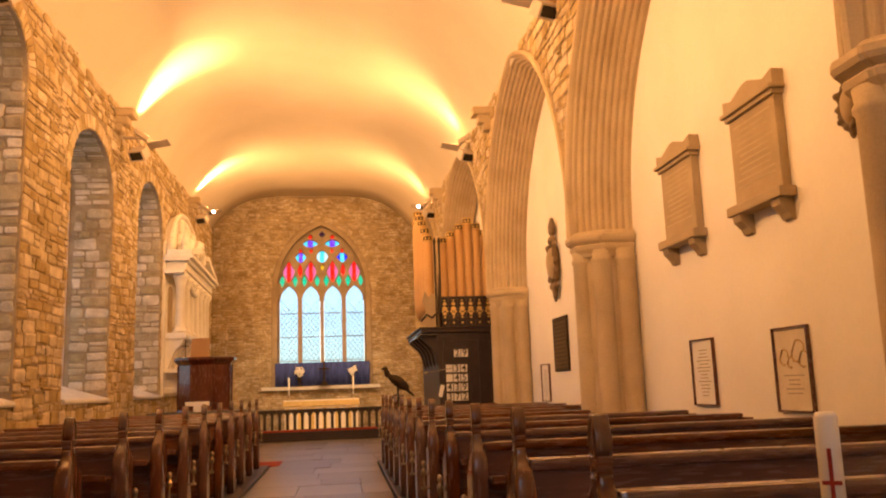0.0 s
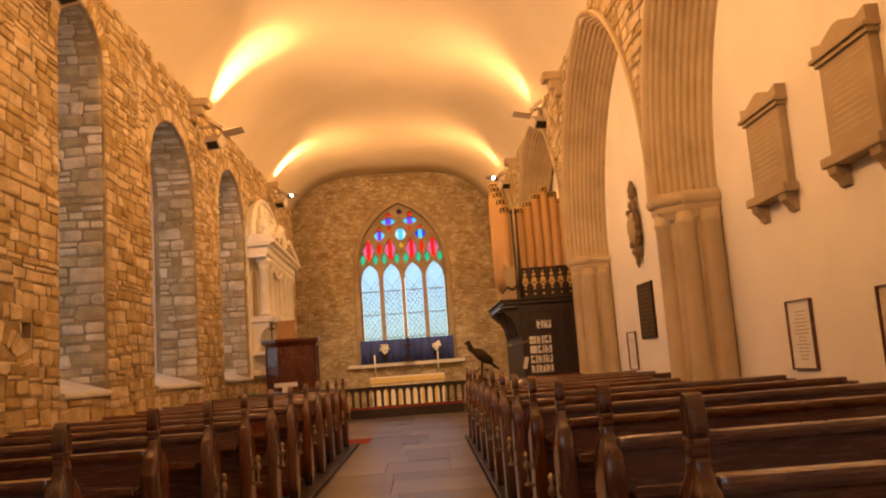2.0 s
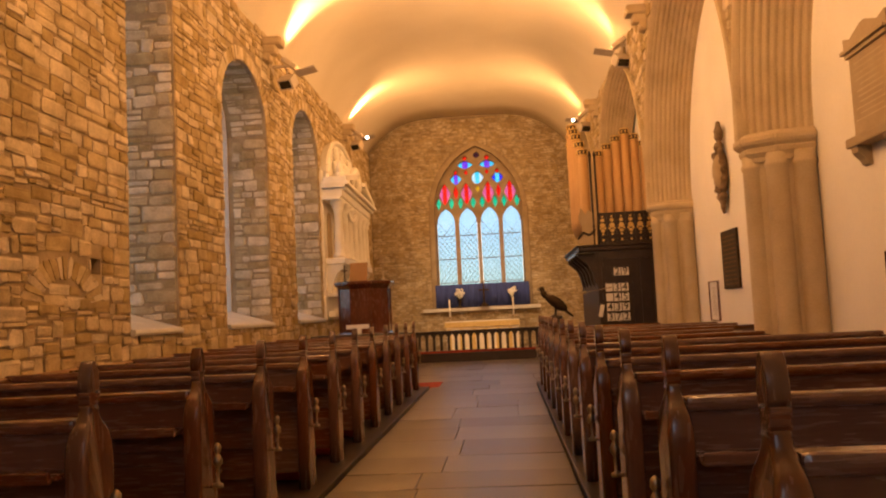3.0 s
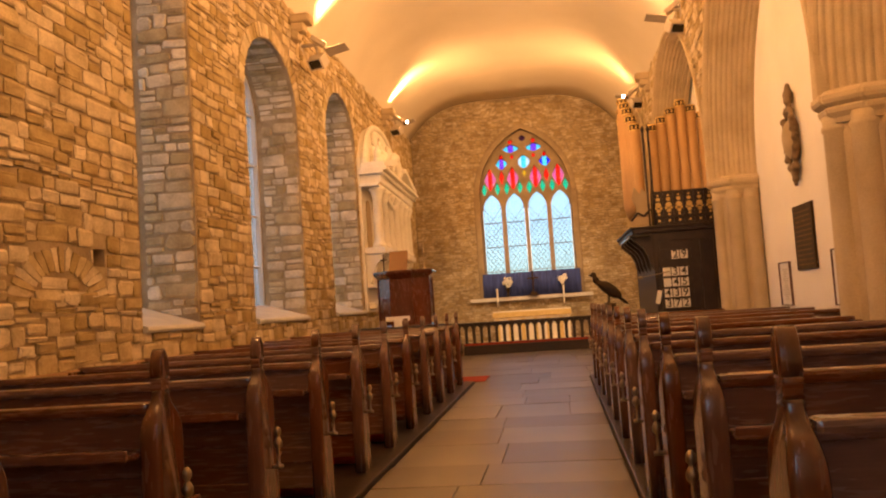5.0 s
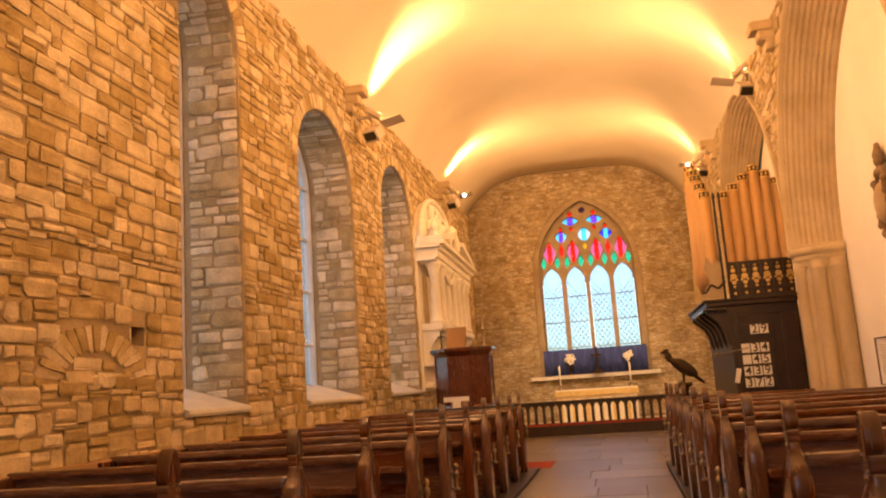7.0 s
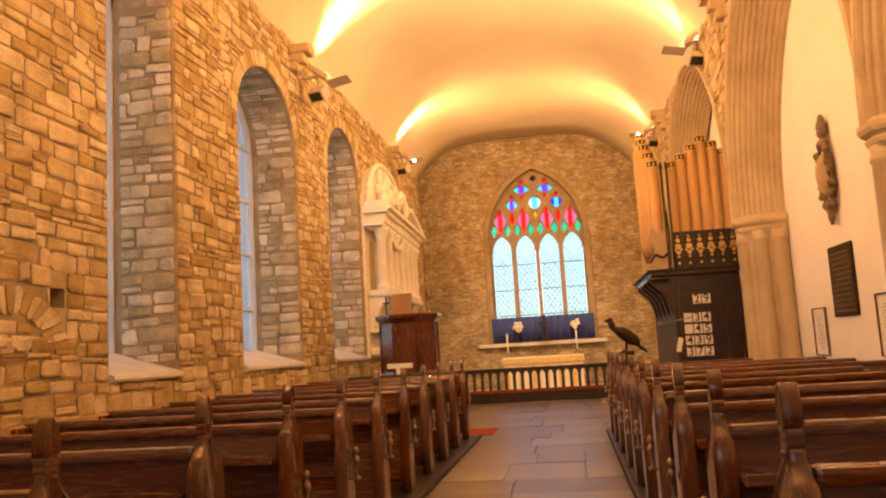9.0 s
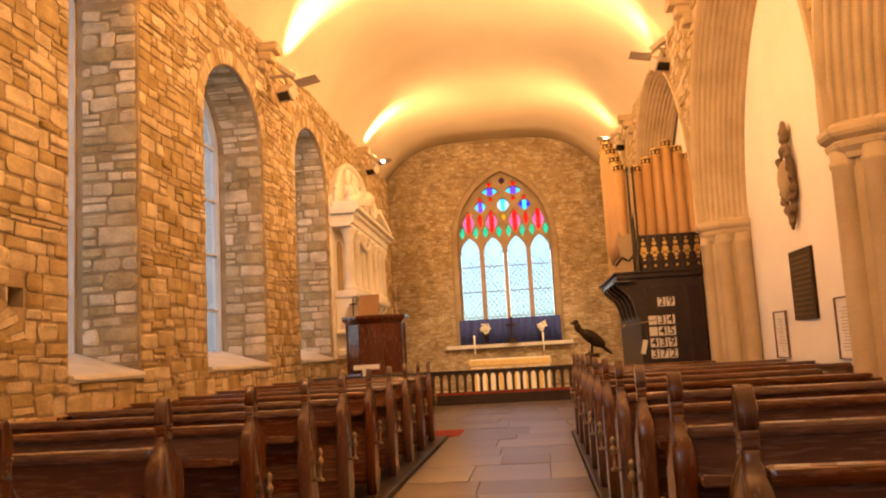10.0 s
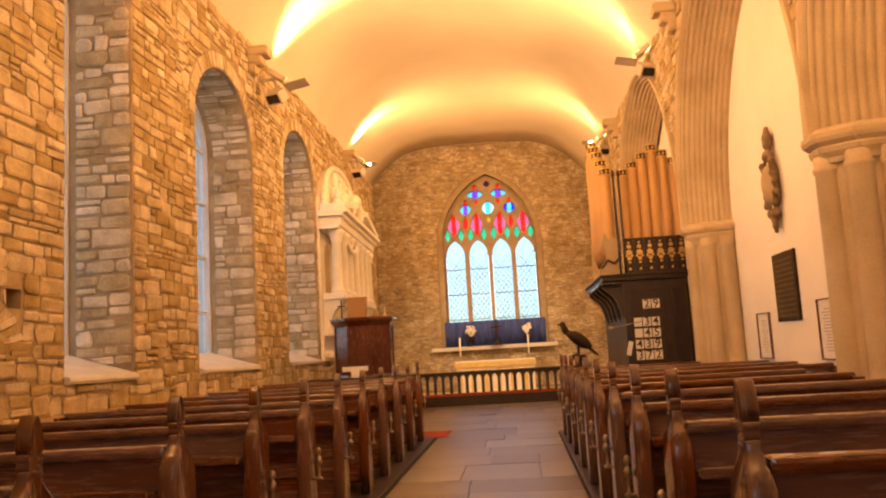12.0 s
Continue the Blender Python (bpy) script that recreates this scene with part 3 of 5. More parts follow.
us = [-WH_ + 2 * WH_ * i / 110 for i in range(111)]
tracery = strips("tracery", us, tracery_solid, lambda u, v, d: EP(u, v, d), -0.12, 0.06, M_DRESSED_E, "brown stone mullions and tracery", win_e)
for cx, hw in LIGHTS:
    arc = [(cx + u, 3.82 + v) for u, v in gothic(hw, 0.46, 8)]
    bm = bmesh.new()
    prism(bm, [(cx - hw, 1.36), *arc, (cx + hw, 1.36)][::-1], EP, -0.03, -0.02)
    p = part("pane", bm, G_CLEAR, win_e, "pale blue leaded glass")
    p.visible_shadow = False
    bm = bmesh.new()                             # lead lattice and saddle bars
    for k in range(-16, 24):
        for s in (1, -1):
            a0 = (cx - hw, 1.36 + k * 0.17 if s > 0 else 1.36 + k * 0.17 + 2 * hw * 1.25)
            a1 = (cx + hw, a0[1] + s * 2 * hw * 1.25)
            lo, hi = 1.36, 4.0
            q = []
            for f in (0.0, 1.0):
                q.append((a0[0] + (a1[0] - a0[0]) * f, a0[1] + (a1[1] - a0[1]) * f))
            if min(q[0][1], q[1][1]) < lo or max(q[0][1], q[1][1]) > hi:
                continue
            rod(bm, EP(q[0][0], q[0][1], -0.025), EP(q[1][0], q[1][1], -0.025), 0.006, 4)
    for z in (2.05, 2.75, 3.45):
        rod(bm, EP(cx - hw, z, -0.04), EP(cx + hw, z, -0.04), 0.014, 5)
    part("lead_came", bm, M_LEAD, win_e, "grey lead lattice and iron bars")
SPLIT = dict(red=("pink", "red"), blue=("cyan", "violet"), cyan=("blue", "cyan"), white=("white", "cyan"))
for cx, cz, w, h, p, col in TRACERY:
    def outline(k0, k1):
        n = 8
        q = [(k0 + (k1 - k0) * i / n) for i in range(n + 1)]
        return [(cx + k * w, cz + h * (1 - abs(k) ** p)) for k in q] + [(cx + k * w, cz - h * (1 - abs(k) ** p)) for k in q[::-1]]
    cuts = [(-1, -0.35, 0), (-0.35, 0.35, 1), (0.35, 1, 0)] if col in SPLIT and w > 0.1 else [(-1, 1, 0)]
    for k0, k1, c in cuts:
        bm = bmesh.new()
        pts = outline(k0, k1)
        keep = [pts[0]]
        for q in pts[1:]:
            if (Vector(q) - Vector(keep[-1])).length > 1e-4 and (Vector(q) - Vector(keep[0])).length > 1e-4:
                keep.append(q)
        prism(bm, keep[::-1], EP, -0.03, -0.02)
        pn = part("stained_pane", bm, G_COL[SPLIT[col][c] if len(cuts) > 1 else col], win_e, "%s stained glass" % (SPLIT[col][c] if len(cuts) > 1 else col))
        pn.visible_shadow = False
bm = bmesh.new()                                 # hood of dressed stone round the opening
for (a, b) in zip(gothic(WH_, WR, 14), gothic(WH_, WR, 14)[1:]):
    A, B = Vector(a), Vector(b)
    nA, nB = (A - Vector((0, -0.4))).normalized(), (B - Vector((0, -0.4))).normalized()
    A2, B2 = A + nA * 0.14, B + nB * 0.14
    prism(bm, [(A.x, A.y + WS), (B.x, B.y + WS), (B2.x, B2.y + WS), (A2.x, A2.y + WS)], EP, -0.34, -0.30)
for s in (-1, 1):
    block(bm, min(s * WH_, s * (WH_ + 0.14)), max(s * WH_, s * (WH_ + 0.14)), -0.335, -0.30, 0.03, WS - 1.3)
part("window_surround", bm, M_DRESSED_E, win_e, "darkened brown stone surround")
bm = boxed(-1.74, 1.68, -0.46, -0.30, -0.10, 0.0, 0.012)
part("window_sill", bm, M_SILL, win_e, "projecting stone ledge")

# ---- pews ----
def mirrored(half):
    return [(-u, v) for u, v in half] + half[::-1]


def end_outline():
    """Side view of a bench end (y, z) with its ogee shoulder, up to the waist below the finial."""
    half = [(0.094, 0.0), (0.096, 0.30), (0.099, 0.52), (0.099, 0.68)]
    half += [(0.046 + 0.053 * math.cos(a), 0.68 + 0.150 * math.sin(a)) for a in (math.pi / 2 * i / 8 for i in range(1, 8))]
    half += [(0.044, 0.842), (0.037, 0.858), (0.032, 0.875), (0.031, 0.886)]
    return mirrored(half)


def rounded_board(pts, half, r):
    """A board of thickness 2 * half along x with rounded arrises, cut to the outline pts (y, z)."""
    bm = bmesh.new()
    n = len(pts)
    mid = sum(v for _, v in pts) / n
    normals = []
    for i in range(n):
        a, b = Vector(pts[i - 1]), Vector(pts[(i + 1) % n])
        t = (b - a).normalized()
        nn = Vector((-t.y, t.x))
        if nn.dot(Vector((pts[i][0], pts[i][1] - mid))) < 0:
            nn = -nn
        normals.append(nn)
    rings = []
    for k in range(10):
        a = math.pi / 2 * (k if k < 5 else 9 - k) / 4
        x = (half - r + r * math.cos(a)) * (-1 if k < 5 else 1)
        inset = r * (1 - math.sin(a))
        rings.append([bm.verts.new((x, u - nn.x * inset, max(v - nn.y * inset, pts[0][1]))) for (u, v), nn in zip(pts, normals)])
    for a, b in zip(rings, rings[1:]):
        for i in range(n):
            bm.faces.new((a[i], a[(i + 1) % n], b[(i + 1) % n], b[i]))
    bm.faces.new(rings[0])
    bm.faces.new(rings[-1])
    return bm


def round_sides(ob):
    for p in ob.data.polygons:
        p.use_smooth = len(p.vertices) == 4


def make_pew(length, side):
    """A pew whose aisle end stands at x = 0 and which runs to side * length; people would face +y."""
    ob = thing("pew", (0, 0, 0), "dark varnished oak pew with carved finial end", "pew", "pews")
    X = lambda a, b: (min(side * a, side * b), max(side * a, side * b))
    bm = rounded_board(end_outline(), 0.04, 0.016)
    for v in bm.verts:                           # the board thins through the shoulder to the neck
        k = max(0.0, min(1.0, (v.co.z - 0.74) / 0.14))
        v.co.x *= 1 - 0.46 * k * k * (3 - 2 * k)
    end = part("bench_end", bm, M_OAK_END, ob)
    round_sides(end)
    neck = [(0.031, 0.884), (0.030, 0.900), (0.034, 0.916), (0.038, 0.930)]
    round_sides(part("finial_neck", rounded_board(mirrored(neck), 0.021, 0.005), M_OAK, end, "dark hollowed neck"))
    knob = [(0.029, 0.929), (0.034, 0.944), (0.035, 0.960), (0.033, 0.984), (0.025, 1.006), (0.013, 1.026), (0.005, 1.034)]
    round_sides(part("finial", rounded_board(mirrored(knob), 0.023, 0.005), M_OAK_END, end, "worn faceted knob finial"))
    bm = boxed(*X(0.03, length), -0.02, 0.01, 0.10, 0.80, 0.004)
    back = part("backrest", bm, M_OAK, ob)
    bm = bmesh.new()
    for z in (0.30, 0.47, 0.62):
        block(bm, *X(0.04, length - 0.01), -0.032, -0.018, z - 0.045, z + 0.045, 0.006)
    part("back_rail", bm, M_OAK, back)
    bm = boxed(*X(0.03, length), -0.045, 0.03, 0.80, 0.845, 0.016)
    part("top_rail", bm, M_OAK, ob)
    bm = bmesh.new()
    block(bm, *X(0.04, length), -0.17, -0.02, 0.66, 0.682, 0.006)
    block(bm, *X(0.04, length), -0.182, -0.165, 0.66, 0.70, 0.006)
    part("book_ledge", bm, M_OAK, ob)
    bm = boxed(*X(0.03, length), 0.0, 0.37, 0.40, 0.435, 0.012)
    part("seat", bm, M_OAK, ob)
    bm = boxed(*X(0.04, length), 0.30, 0.325, 0.03, 0.40)
    part("seat_front", bm, M_OAK, ob)
    part("wall_end", boxed(*X(length - 0.05, length), -0.2, 0.2, 0.0, 0.82, 0.01), M_OAK_END, ob)
    bm = bmesh.new()
    turned(bm, [(0.012, 0.0), (0.012, 0.02), (0.007, 0.03), (0.007, 0.09), (0.02, 0.105), (0.022, 0.125), (0.012, 0.145), (0.008, 0.15), (0.017, 0.165), (0.017, 0.185), (0.006, 0.20)], 0, 0, 12)
    bmesh.ops.translate(bm, vec=(-side * 0.065, 0.05, 0.395), verts=bm.verts)
    block(bm, min(-side * 0.03, -side * 0.085), max(-side * 0.03, -side * 0.085), 0.04, 0.06, 0.395, 0.412)
    part("umbrella_hook", bm, M_BRASS, end, "small turned brass umbrella bracket", True)
    return ob


def hassock(x, y):
    ob = thing("hassock", (x, y, PLAT), "red upholstered kneeling hassock on the pew floor", "hassock", "hassocks")
    part("cushion", boxed(-0.19, 0.19, -0.12, 0.12, 0.0, 0.14, 0.035), M_RED, ob)


PLAT = 0.035
for y in (6.85, 7.85, 8.8):
    hassock(-1.22, y)
left = make_pew(2.14, -1)
left.matrix_basis = pose(-0.945, 4.578, PLAT)
right = make_pew(1.78, 1)
right.matrix_basis = pose(0.97, 2.556, PLAT)
right_long = make_pew(2.36, 1)
right_long.matrix_basis = pose(0.97, 2.556 + 2 * 0.98, PLAT)
for k in range(-2, 10):
    if k:
        copy_thing(left, pose(-0.945, 4.578 + 0.976 * k, PLAT))
for k in range(1, 12):
    y = 2.556 + 0.98 * k
    if k == 2:
        continue
    near = min(abs(y - p) for p in PIERS) < 0.75
    copy_thing(right if near else right_long, pose(0.97, y, PLAT))
for s, x0, x1, y0, y1 in ((-1, XL, -0.80, 1.9, 13.85), (1, 0.895, XB, 1.2, 13.9)):
    pl = part("pew_platform", boxed(x0, x1, y0, y1, -0.035, PLAT, 0.01), M_BLACKWOOD)
    tagged(pl, "low dark timber platform under the pews", "platform", kind="structure")
dado = part("dado_rail", boxed(XL, XL + 0.06, 0.2, 14.3, 0.80, 0.865, 0.01), M_LEATHER)
tagged(dado, "narrow tan wooden dado rail along the rubble wall", "dado rail", kind="structure")

# ---- organ ----
OX0, OX1, OY0, OY1 = 2.05, 3.02, 14.9, 17.7
organ = thing("pipe_organ", (OX0, OY0, 0), "pipe organ with buff painted pipes in a dark case", "organ")
W_ = OX1 - OX0
D_ = OY1 - OY0
case = part("case", boxed(0, W_, 0, D_, 0, 2.12, 0.01), M_BLACKWOOD, organ, "blackened timber case")
bm = bmesh.new()
for x0, x1, z0, z1 in ((0.10, 0.74, 0.85, 1.98), (0.74, 0.95, 0.3, 1.98)):
    block(bm, x0, x0 + 0.03, -0.02, 0.0, z0, z1)
    block(bm, x1 - 0.03, x1, -0.02, 0.0, z0, z1)
    block(bm, x0, x1, -0.021, 0.0, z1 - 0.03, z1)
part("panel_moulding", bm, M_BLACKWOOD, case)
bm = bmesh.new()
block(bm, -0.30, W_, -0.06, D_, 2.10, 2.17, 0.012)
block(bm, -0.34, W_ + 0.02, -0.09, D_, 2.17, 2.20, 0.008)
part("cornice", bm, M_BLACKWOOD, organ)
prof = [(0, 2.10), (-0.30, 2.10), (-0.31, 2.02), (-0.24, 1.95), (-0.14, 1.86), (-0.08, 1.74), (-0.05, 1.58), (0, 1.50)]
for y in (0.0, 0.55, 1.1, 1.65, 2.2):
    part("bracket", prism(bmesh.new(), prof, lambda u, v, d: (u, d, v), y, y + 0.12), M_BLACKWOOD, organ, "curved timber bracket")
part("key_cover", boxed(-0.36, -0.04, -0.10, 1.5, 2.035, 2.07, 0.01), M_DARKGLASS, organ, "glossy dark overhanging slab")
bm = bmesh.new()
rod(bm, (-0.24, -0.06, 1.40), (0.22, -0.06, 1.47), 0.008, 6)
ball(bm, (-0.24, -0.06, 1.40), 0.03, 1.4, 1, 1)
part("swing_arm", bm, M_BRASS, organ, "brass swinging candle arm")


def organ_pipe(x, y, z0, z1, r):
    """A painted pipe with a narrow foot and a pierced crown: dark band, gilt rings and gilt lozenges."""
    p = part("pipe", turned(bmesh.new(), [(r * 0.25, z0 - 0.02), (r * 0.96, z0 + 0.16), (r, z0 + 0.2), (r, z1)], x, y, 16), M_PIPE, organ, "", True)
    part("crown_band", turned(bmesh.new(), [(r * 1.01, z1 - 0.005), (r * 1.03, z1), (r * 1.03, z1 + 0.085), (r * 0.9, z1 + 0.09)], x, y, 16), M_BLACKWOOD, p, "dark band of the pipe crown", True)
    bm = bmesh.new()
    for z in (z1 - 0.012, z1 + 0.08):
        turned(bm, [(r * 1.04, z), (r * 1.10, z + 0.005), (r * 1.10, z + 0.015), (r * 1.04, z + 0.02)], x, y, 16)
    for i in range(8):
        a = math.pi * 2 * i / 8 + 0.2
        q = Matrix.Translation((x + r * 1.03 * math.cos(a), y + r * 1.03 * math.sin(a), z1 + 0.042))
        bmesh.ops.create_icosphere(bm, subdivisions=1, radius=1, matrix=q @ Matrix.Diagonal((0.02, 0.02, 0.03, 1)))
    part("pipe_crown", bm, M_GILT, p, "gilded pierced pipe crown")


TOPS = [3.72, 3.83, 3.96, 4.08, 3.98, 3.86]
for i, t in enumerate(TOPS):
    organ_pipe(0.135 + i * 0.157, 0.08, 2.52, t, 0.077)
for i, t in enumerate([3.80, 3.98, 4.16, 4.3, 4.42, 4.3, 4.18, 4.0, 3.85, 3.75]):
    organ_pipe(-0.10 - 0.09 * math.sin(i / 9 * math.pi), 0.28 + i * 0.2, 2.50, t, 0.085)
bm = boxed(0.06, W_, -0.01, 0.03, 2.20, 2.74)
panel = part("pipe_screen", bm, M_BLACKWOOD, organ, "dark stencilled pipe screen")
for i in range(6):
    bm = bmesh.new()
    x = 0.135 + i * 0.157
    for dz, r in ((2.43, 0.035), (2.52, 0.05), (2.61, 0.035), (2.37, 0.022), (2.67, 0.018)):
        bmesh.ops.create_circle(bm, cap_ends=True, segments=8, radius=r, matrix=Matrix.Translation((x, -0.014, dz)) @ Matrix.Rotation(math.pi / 2, 4, "X") @ Matrix.Diagonal((1, 0.9, 1, 1)))
    for s in (-1, 1):
        bmesh.ops.create_circle(bm, cap_ends=True, segments=6, radius=0.022, matrix=Matrix.Translation((x + s * 0.042, -0.014, 2.47)) @ Matrix.Rotation(math.pi / 2, 4, "X"))
    part("stencil", bm, M_GILT, panel, "gilt stencilled foliage")
    bm = bmesh.new()
    bmesh.ops.create_circle(bm, cap_ends=True, segments=6, radius=0.022, matrix=Matrix.Translation((x, -0.014, 2.27)) @ Matrix.Rotation(math.pi / 2, 4, "X"))
    part("stencil_dot", bm, M_GILT, panel, "gilt stencilled star")
bm = bmesh.new()
block(bm, 0.06, W_, -0.03, 0.0, 2.31, 2.345, 0.006)
block(bm, 0.06, W_, -0.03, 0.0, 2.20, 2.225, 0.006)
for i in range(7):
    block(bm, 0.05 + i * 0.157, 0.064 + i * 0.157, -0.03, 0.0, 2.2, 2.74)
part("screen_moulding", bm, M_BLACKWOOD, panel)
bm = bmesh.new()                                 # carved wing over the overhang
wing = [(0.0, 2.2), (-0.32, 2.24), (-0.30, 2.36), (-0.24, 2.34), (-0.21, 2.5), (-0.27, 2.66), (-0.22, 2.84), (-0.15, 2.72), (-0.10, 2.80), (-0.04, 2.74), (0.0, 2.9)]
prism(bm, wing, lambda u, v, d: (u, d, v), -0.06, -0.02)
part("carved_wing", bm, M_TABLET, organ, "pale carved and painted wing")
bm = bmesh.new()
for k, (a, b) in enumerate((((-0.30, 2.30), (-0.2, 2.42)), ((-0.2, 2.42), (-0.1, 2.36)), ((-0.1, 2.36), (0.0, 2.46)))):
    rod(bm, (a[0], -0.07, a[1]), (b[0], -0.07, b[1]), 0.018, 6)
part("wing_band", bm, M_BLACKWOOD, organ)
for x in (-0.02, 0.06):
    bm = turned(bmesh.new(), [(0.018, 2.2), (0.018, 2.5), (0.026, 2.52), (0.018, 2.54), (0.018, 3.70), (0.03, 3.73), (0.012, 3.80)], x, -0.05, 10)
    part("slender_post", bm, M_BLACKWOOD, organ, "", True)

slip = thing("paper_slip", (OX0 + 0.0, OY0 - 0.03, 0.98), "white paper slip leaning on the organ case", "paper")
bm = boxed(-0.035, 0.035, -0.004, 0.0, 0, 0.21)
bmesh.ops.transform(bm, matrix=pose(0, 0, 0, 0, 14, 0), verts=bm.verts)
part("sheet", bm, M_WHITE, slip)
# hymn numbers on the organ case
def lettering(text, size, mat, parent, at, name="numeral"):
    cu = bpy.data.curves.new("t", "FONT")
    cu.body, cu.size, cu.align_x, cu.align_y, cu.extrude, cu.offset = text, size, "CENTER", "CENTER", 0.001, 0.0022
    tmp = new("t", cu)
    me = bpy.data.meshes.new_from_object(tmp.evaluated_get(bpy.context.evaluated_depsgraph_get()))
    bpy.data.objects.remove(tmp)
    me.materials.clear()
    me.materials.append(mat)
    ob = new(name, me)
    ob.parent = parent
    ob.matrix_basis = at
    return ob


board = thing("hymn_board", (OX0 + 0.07, OY0 - 0.03, 0.87), "hymn number board with white cards and dark numerals", "hymn board")
ROWS_ = [(" 29", 0.86), ("_34", 0.595), ("_45", 0.43), ("439", 0.265), ("372", 0.10)]
part("backboard", boxed(0.0, 0.5, 0.0, 0.025, 0.0, 0.95, 0.004), M_BLACKWOOD, board)
for txt, z in ROWS_:
    for i, ch in enumerate(txt):
        if ch == " ":
            continue
        x = 0.105 + i * 0.131 + (0.02 if txt == " 29" else 0)
        card = part("number_card", boxed(x - 0.058, x + 0.058, -0.006, -0.001, z - 0.066, z + 0.066), M_WHITE, board)
        if ch != "_":
            n = lettering(ch, 0.17, M_INK, card, pose(x, -0.008, z, 90, 0, 0))
    part("card_ledge", boxed(0.03, 0.47, -0.012, 0.0, z - 0.082, z - 0.073), M_BLACKWOOD, board)

# ---- pulpit ----
pulpit = thing("pulpit", (-2.02, 15.35, 0), "polished mahogany pulpit with moulded cornice", "pulpit")


def ngon_stack(bm, levels, n=8, turn=math.pi / 8):
    rings = [[bm.verts.new((r * math.cos(turn + 2 * math.pi * i / n), r * math.sin(turn + 2 * math.pi * i / n), z)) for i in range(n)] for r, z in levels]
    for p, q in zip(rings, rings[1:]):
        for i in range(n):
            bm.faces.new((p[i], p[(i + 1) % n], q[(i + 1) % n], q[i]))
    bm.faces.new(rings[0][::-1])
    bm.faces.new(rings[-1])
    return bm


part("base", ngon_stack(bmesh.new(), [(0.32, 0), (0.32, 0.12), (0.24, 0.2), (0.22, 0.6), (0.34, 0.72), (0.47, 0.8)]), M_MAHOG, pulpit)
drum = part("drum", ngon_stack(bmesh.new(), [(0.47, 0.8), (0.49, 0.82), (0.49, 0.88), (0.465, 0.91), (0.465, 1.66), (0.48, 1.68)]), M_MAHOG, pulpit)
part("cornice", ngon_stack(bmesh.new(), [(0.48, 1.68), (0.50, 1.70), (0.535, 1.735), (0.545, 1.76), (0.545, 1.79), (0.51, 1.80)]), M_MAHOG, pulpit, "moulded mahogany cornice")
for i in range(8):
    bm = bmesh.new()
    a0 = math.pi / 8 + 2 * math.pi * i / 8
    rod(bm, (0.468 * math.cos(a0), 0.468 * math.sin(a0), 0.9), (0.468 * math.cos(a0), 0.468 * math.sin(a0), 1.67), 0.014, 6)
    part("corner_bead", bm, M_MAHOG, drum)
bm = boxed(-0.16, 0.16, -0.02, 0.02, 0.0, 0.34, 0.008)
bmesh.ops.transform(bm, matrix=pose(-0.07, -0.22, 1.80, -14, 0, -8), verts=bm.verts)
part("book_rest", bm, M_LEATHER, pulpit, "tan leather-faced book rest")
bm = turned(bmesh.new(), [(0.05, 1.8), (0.045, 1.82), (0.012, 1.84), (0.012, 2.05), (0.03, 2.07), (0.03, 2.09), (0.014, 2.1), (0.014, 2.24), (0.004, 2.26)], 0.36, -0.1, 12)
part("candlestick", bm, M_BRASS, pulpit, "slim brass candlestick", True)
cross = thing("small_cross", (-2.34, 15.2, 1.8), "small dark cross standing on the pulpit ledge", "cross")
bm = boxed(-0.01, 0.01, -0.01, 0.01, 0, 0.3)
block(bm, -0.06, 0.06, -0.009, 0.009, 0.19, 0.21)
part("cross_body", bm, M_BRONZE, cross)
desk = thing("reading_desk", (-1.95, 14.35, 0), "dark oak reading desk with white papers on top", "desk")
part("desk_body", boxed(-0.75, 0.75, -0.2, 0.2, 0, 0.86, 0.012), M_OAK, desk)
part("desk_top", boxed(-0.78, 0.78, -0.24, 0.24, 0.86, 0.89, 0.01), M_BLACKWOOD, desk)
sign = thing("paper_stand", (-1.97, 14.25, 0.89), "white card standing on the reading desk", "sign")
bm = boxed(-0.19, 0.19, -0.01, 0.01, 0.09, 0.16, 0.004)
block(bm, -0.06, 0.06, -0.012, 0.012, 0.0, 0.1, 0.004)
part("card", bm, M_WHITE, sign)
mat_ = part("floor_mat", boxed(-1.35, -0.66, 14.05, 14.95, -0.03, 0.006, 0.004), M_RED)
tagged(mat_, "orange-red carpet mat on the stone floor", "mat")

# ---- eagle lectern ----
lect = thing("eagle_lectern", (1.28, 14.4, 0), "dark bronze eagle lectern on a turned stem", "lectern")
part("stem", turned(bmesh.new(), [(0.24, 0), (0.24, 0.05), (0.15, 0.1), (0.06, 0.16), (0.05, 0.5), (0.08, 0.55), (0.05, 0.6), (0.045, 0.92), (0.09, 0.98), (0.11, 1.0), (0.11, 1.04)], 0, 0, 20), M_BRONZE, lect, "", True)
bm = bmesh.new()
tip = Matrix.Rotation(radians(38), 4, "Y")
ball(bm, (0.02, 0, 1.27), 0.105, 2.2, 0.9, 0.75, 3, tip)
ball(bm, (-0.17, 0, 1.43), 0.058, 1.0, 0.8, 1.4, 3, Matrix.Rotation(radians(-20), 4, "Y"))
ball(bm, (-0.20, 0, 1.52), 0.044, 1.2, 0.85, 0.95, 3)
ball(bm, (-0.265, 0, 1.505), 0.022, 1.8, 0.7, 0.8, 2, Matrix.Rotation(radians(25), 4, "Y"))
ball(bm, (0.25, 0, 1.10), 0.07, 2.2, 0.8, 0.4, 3, tip)
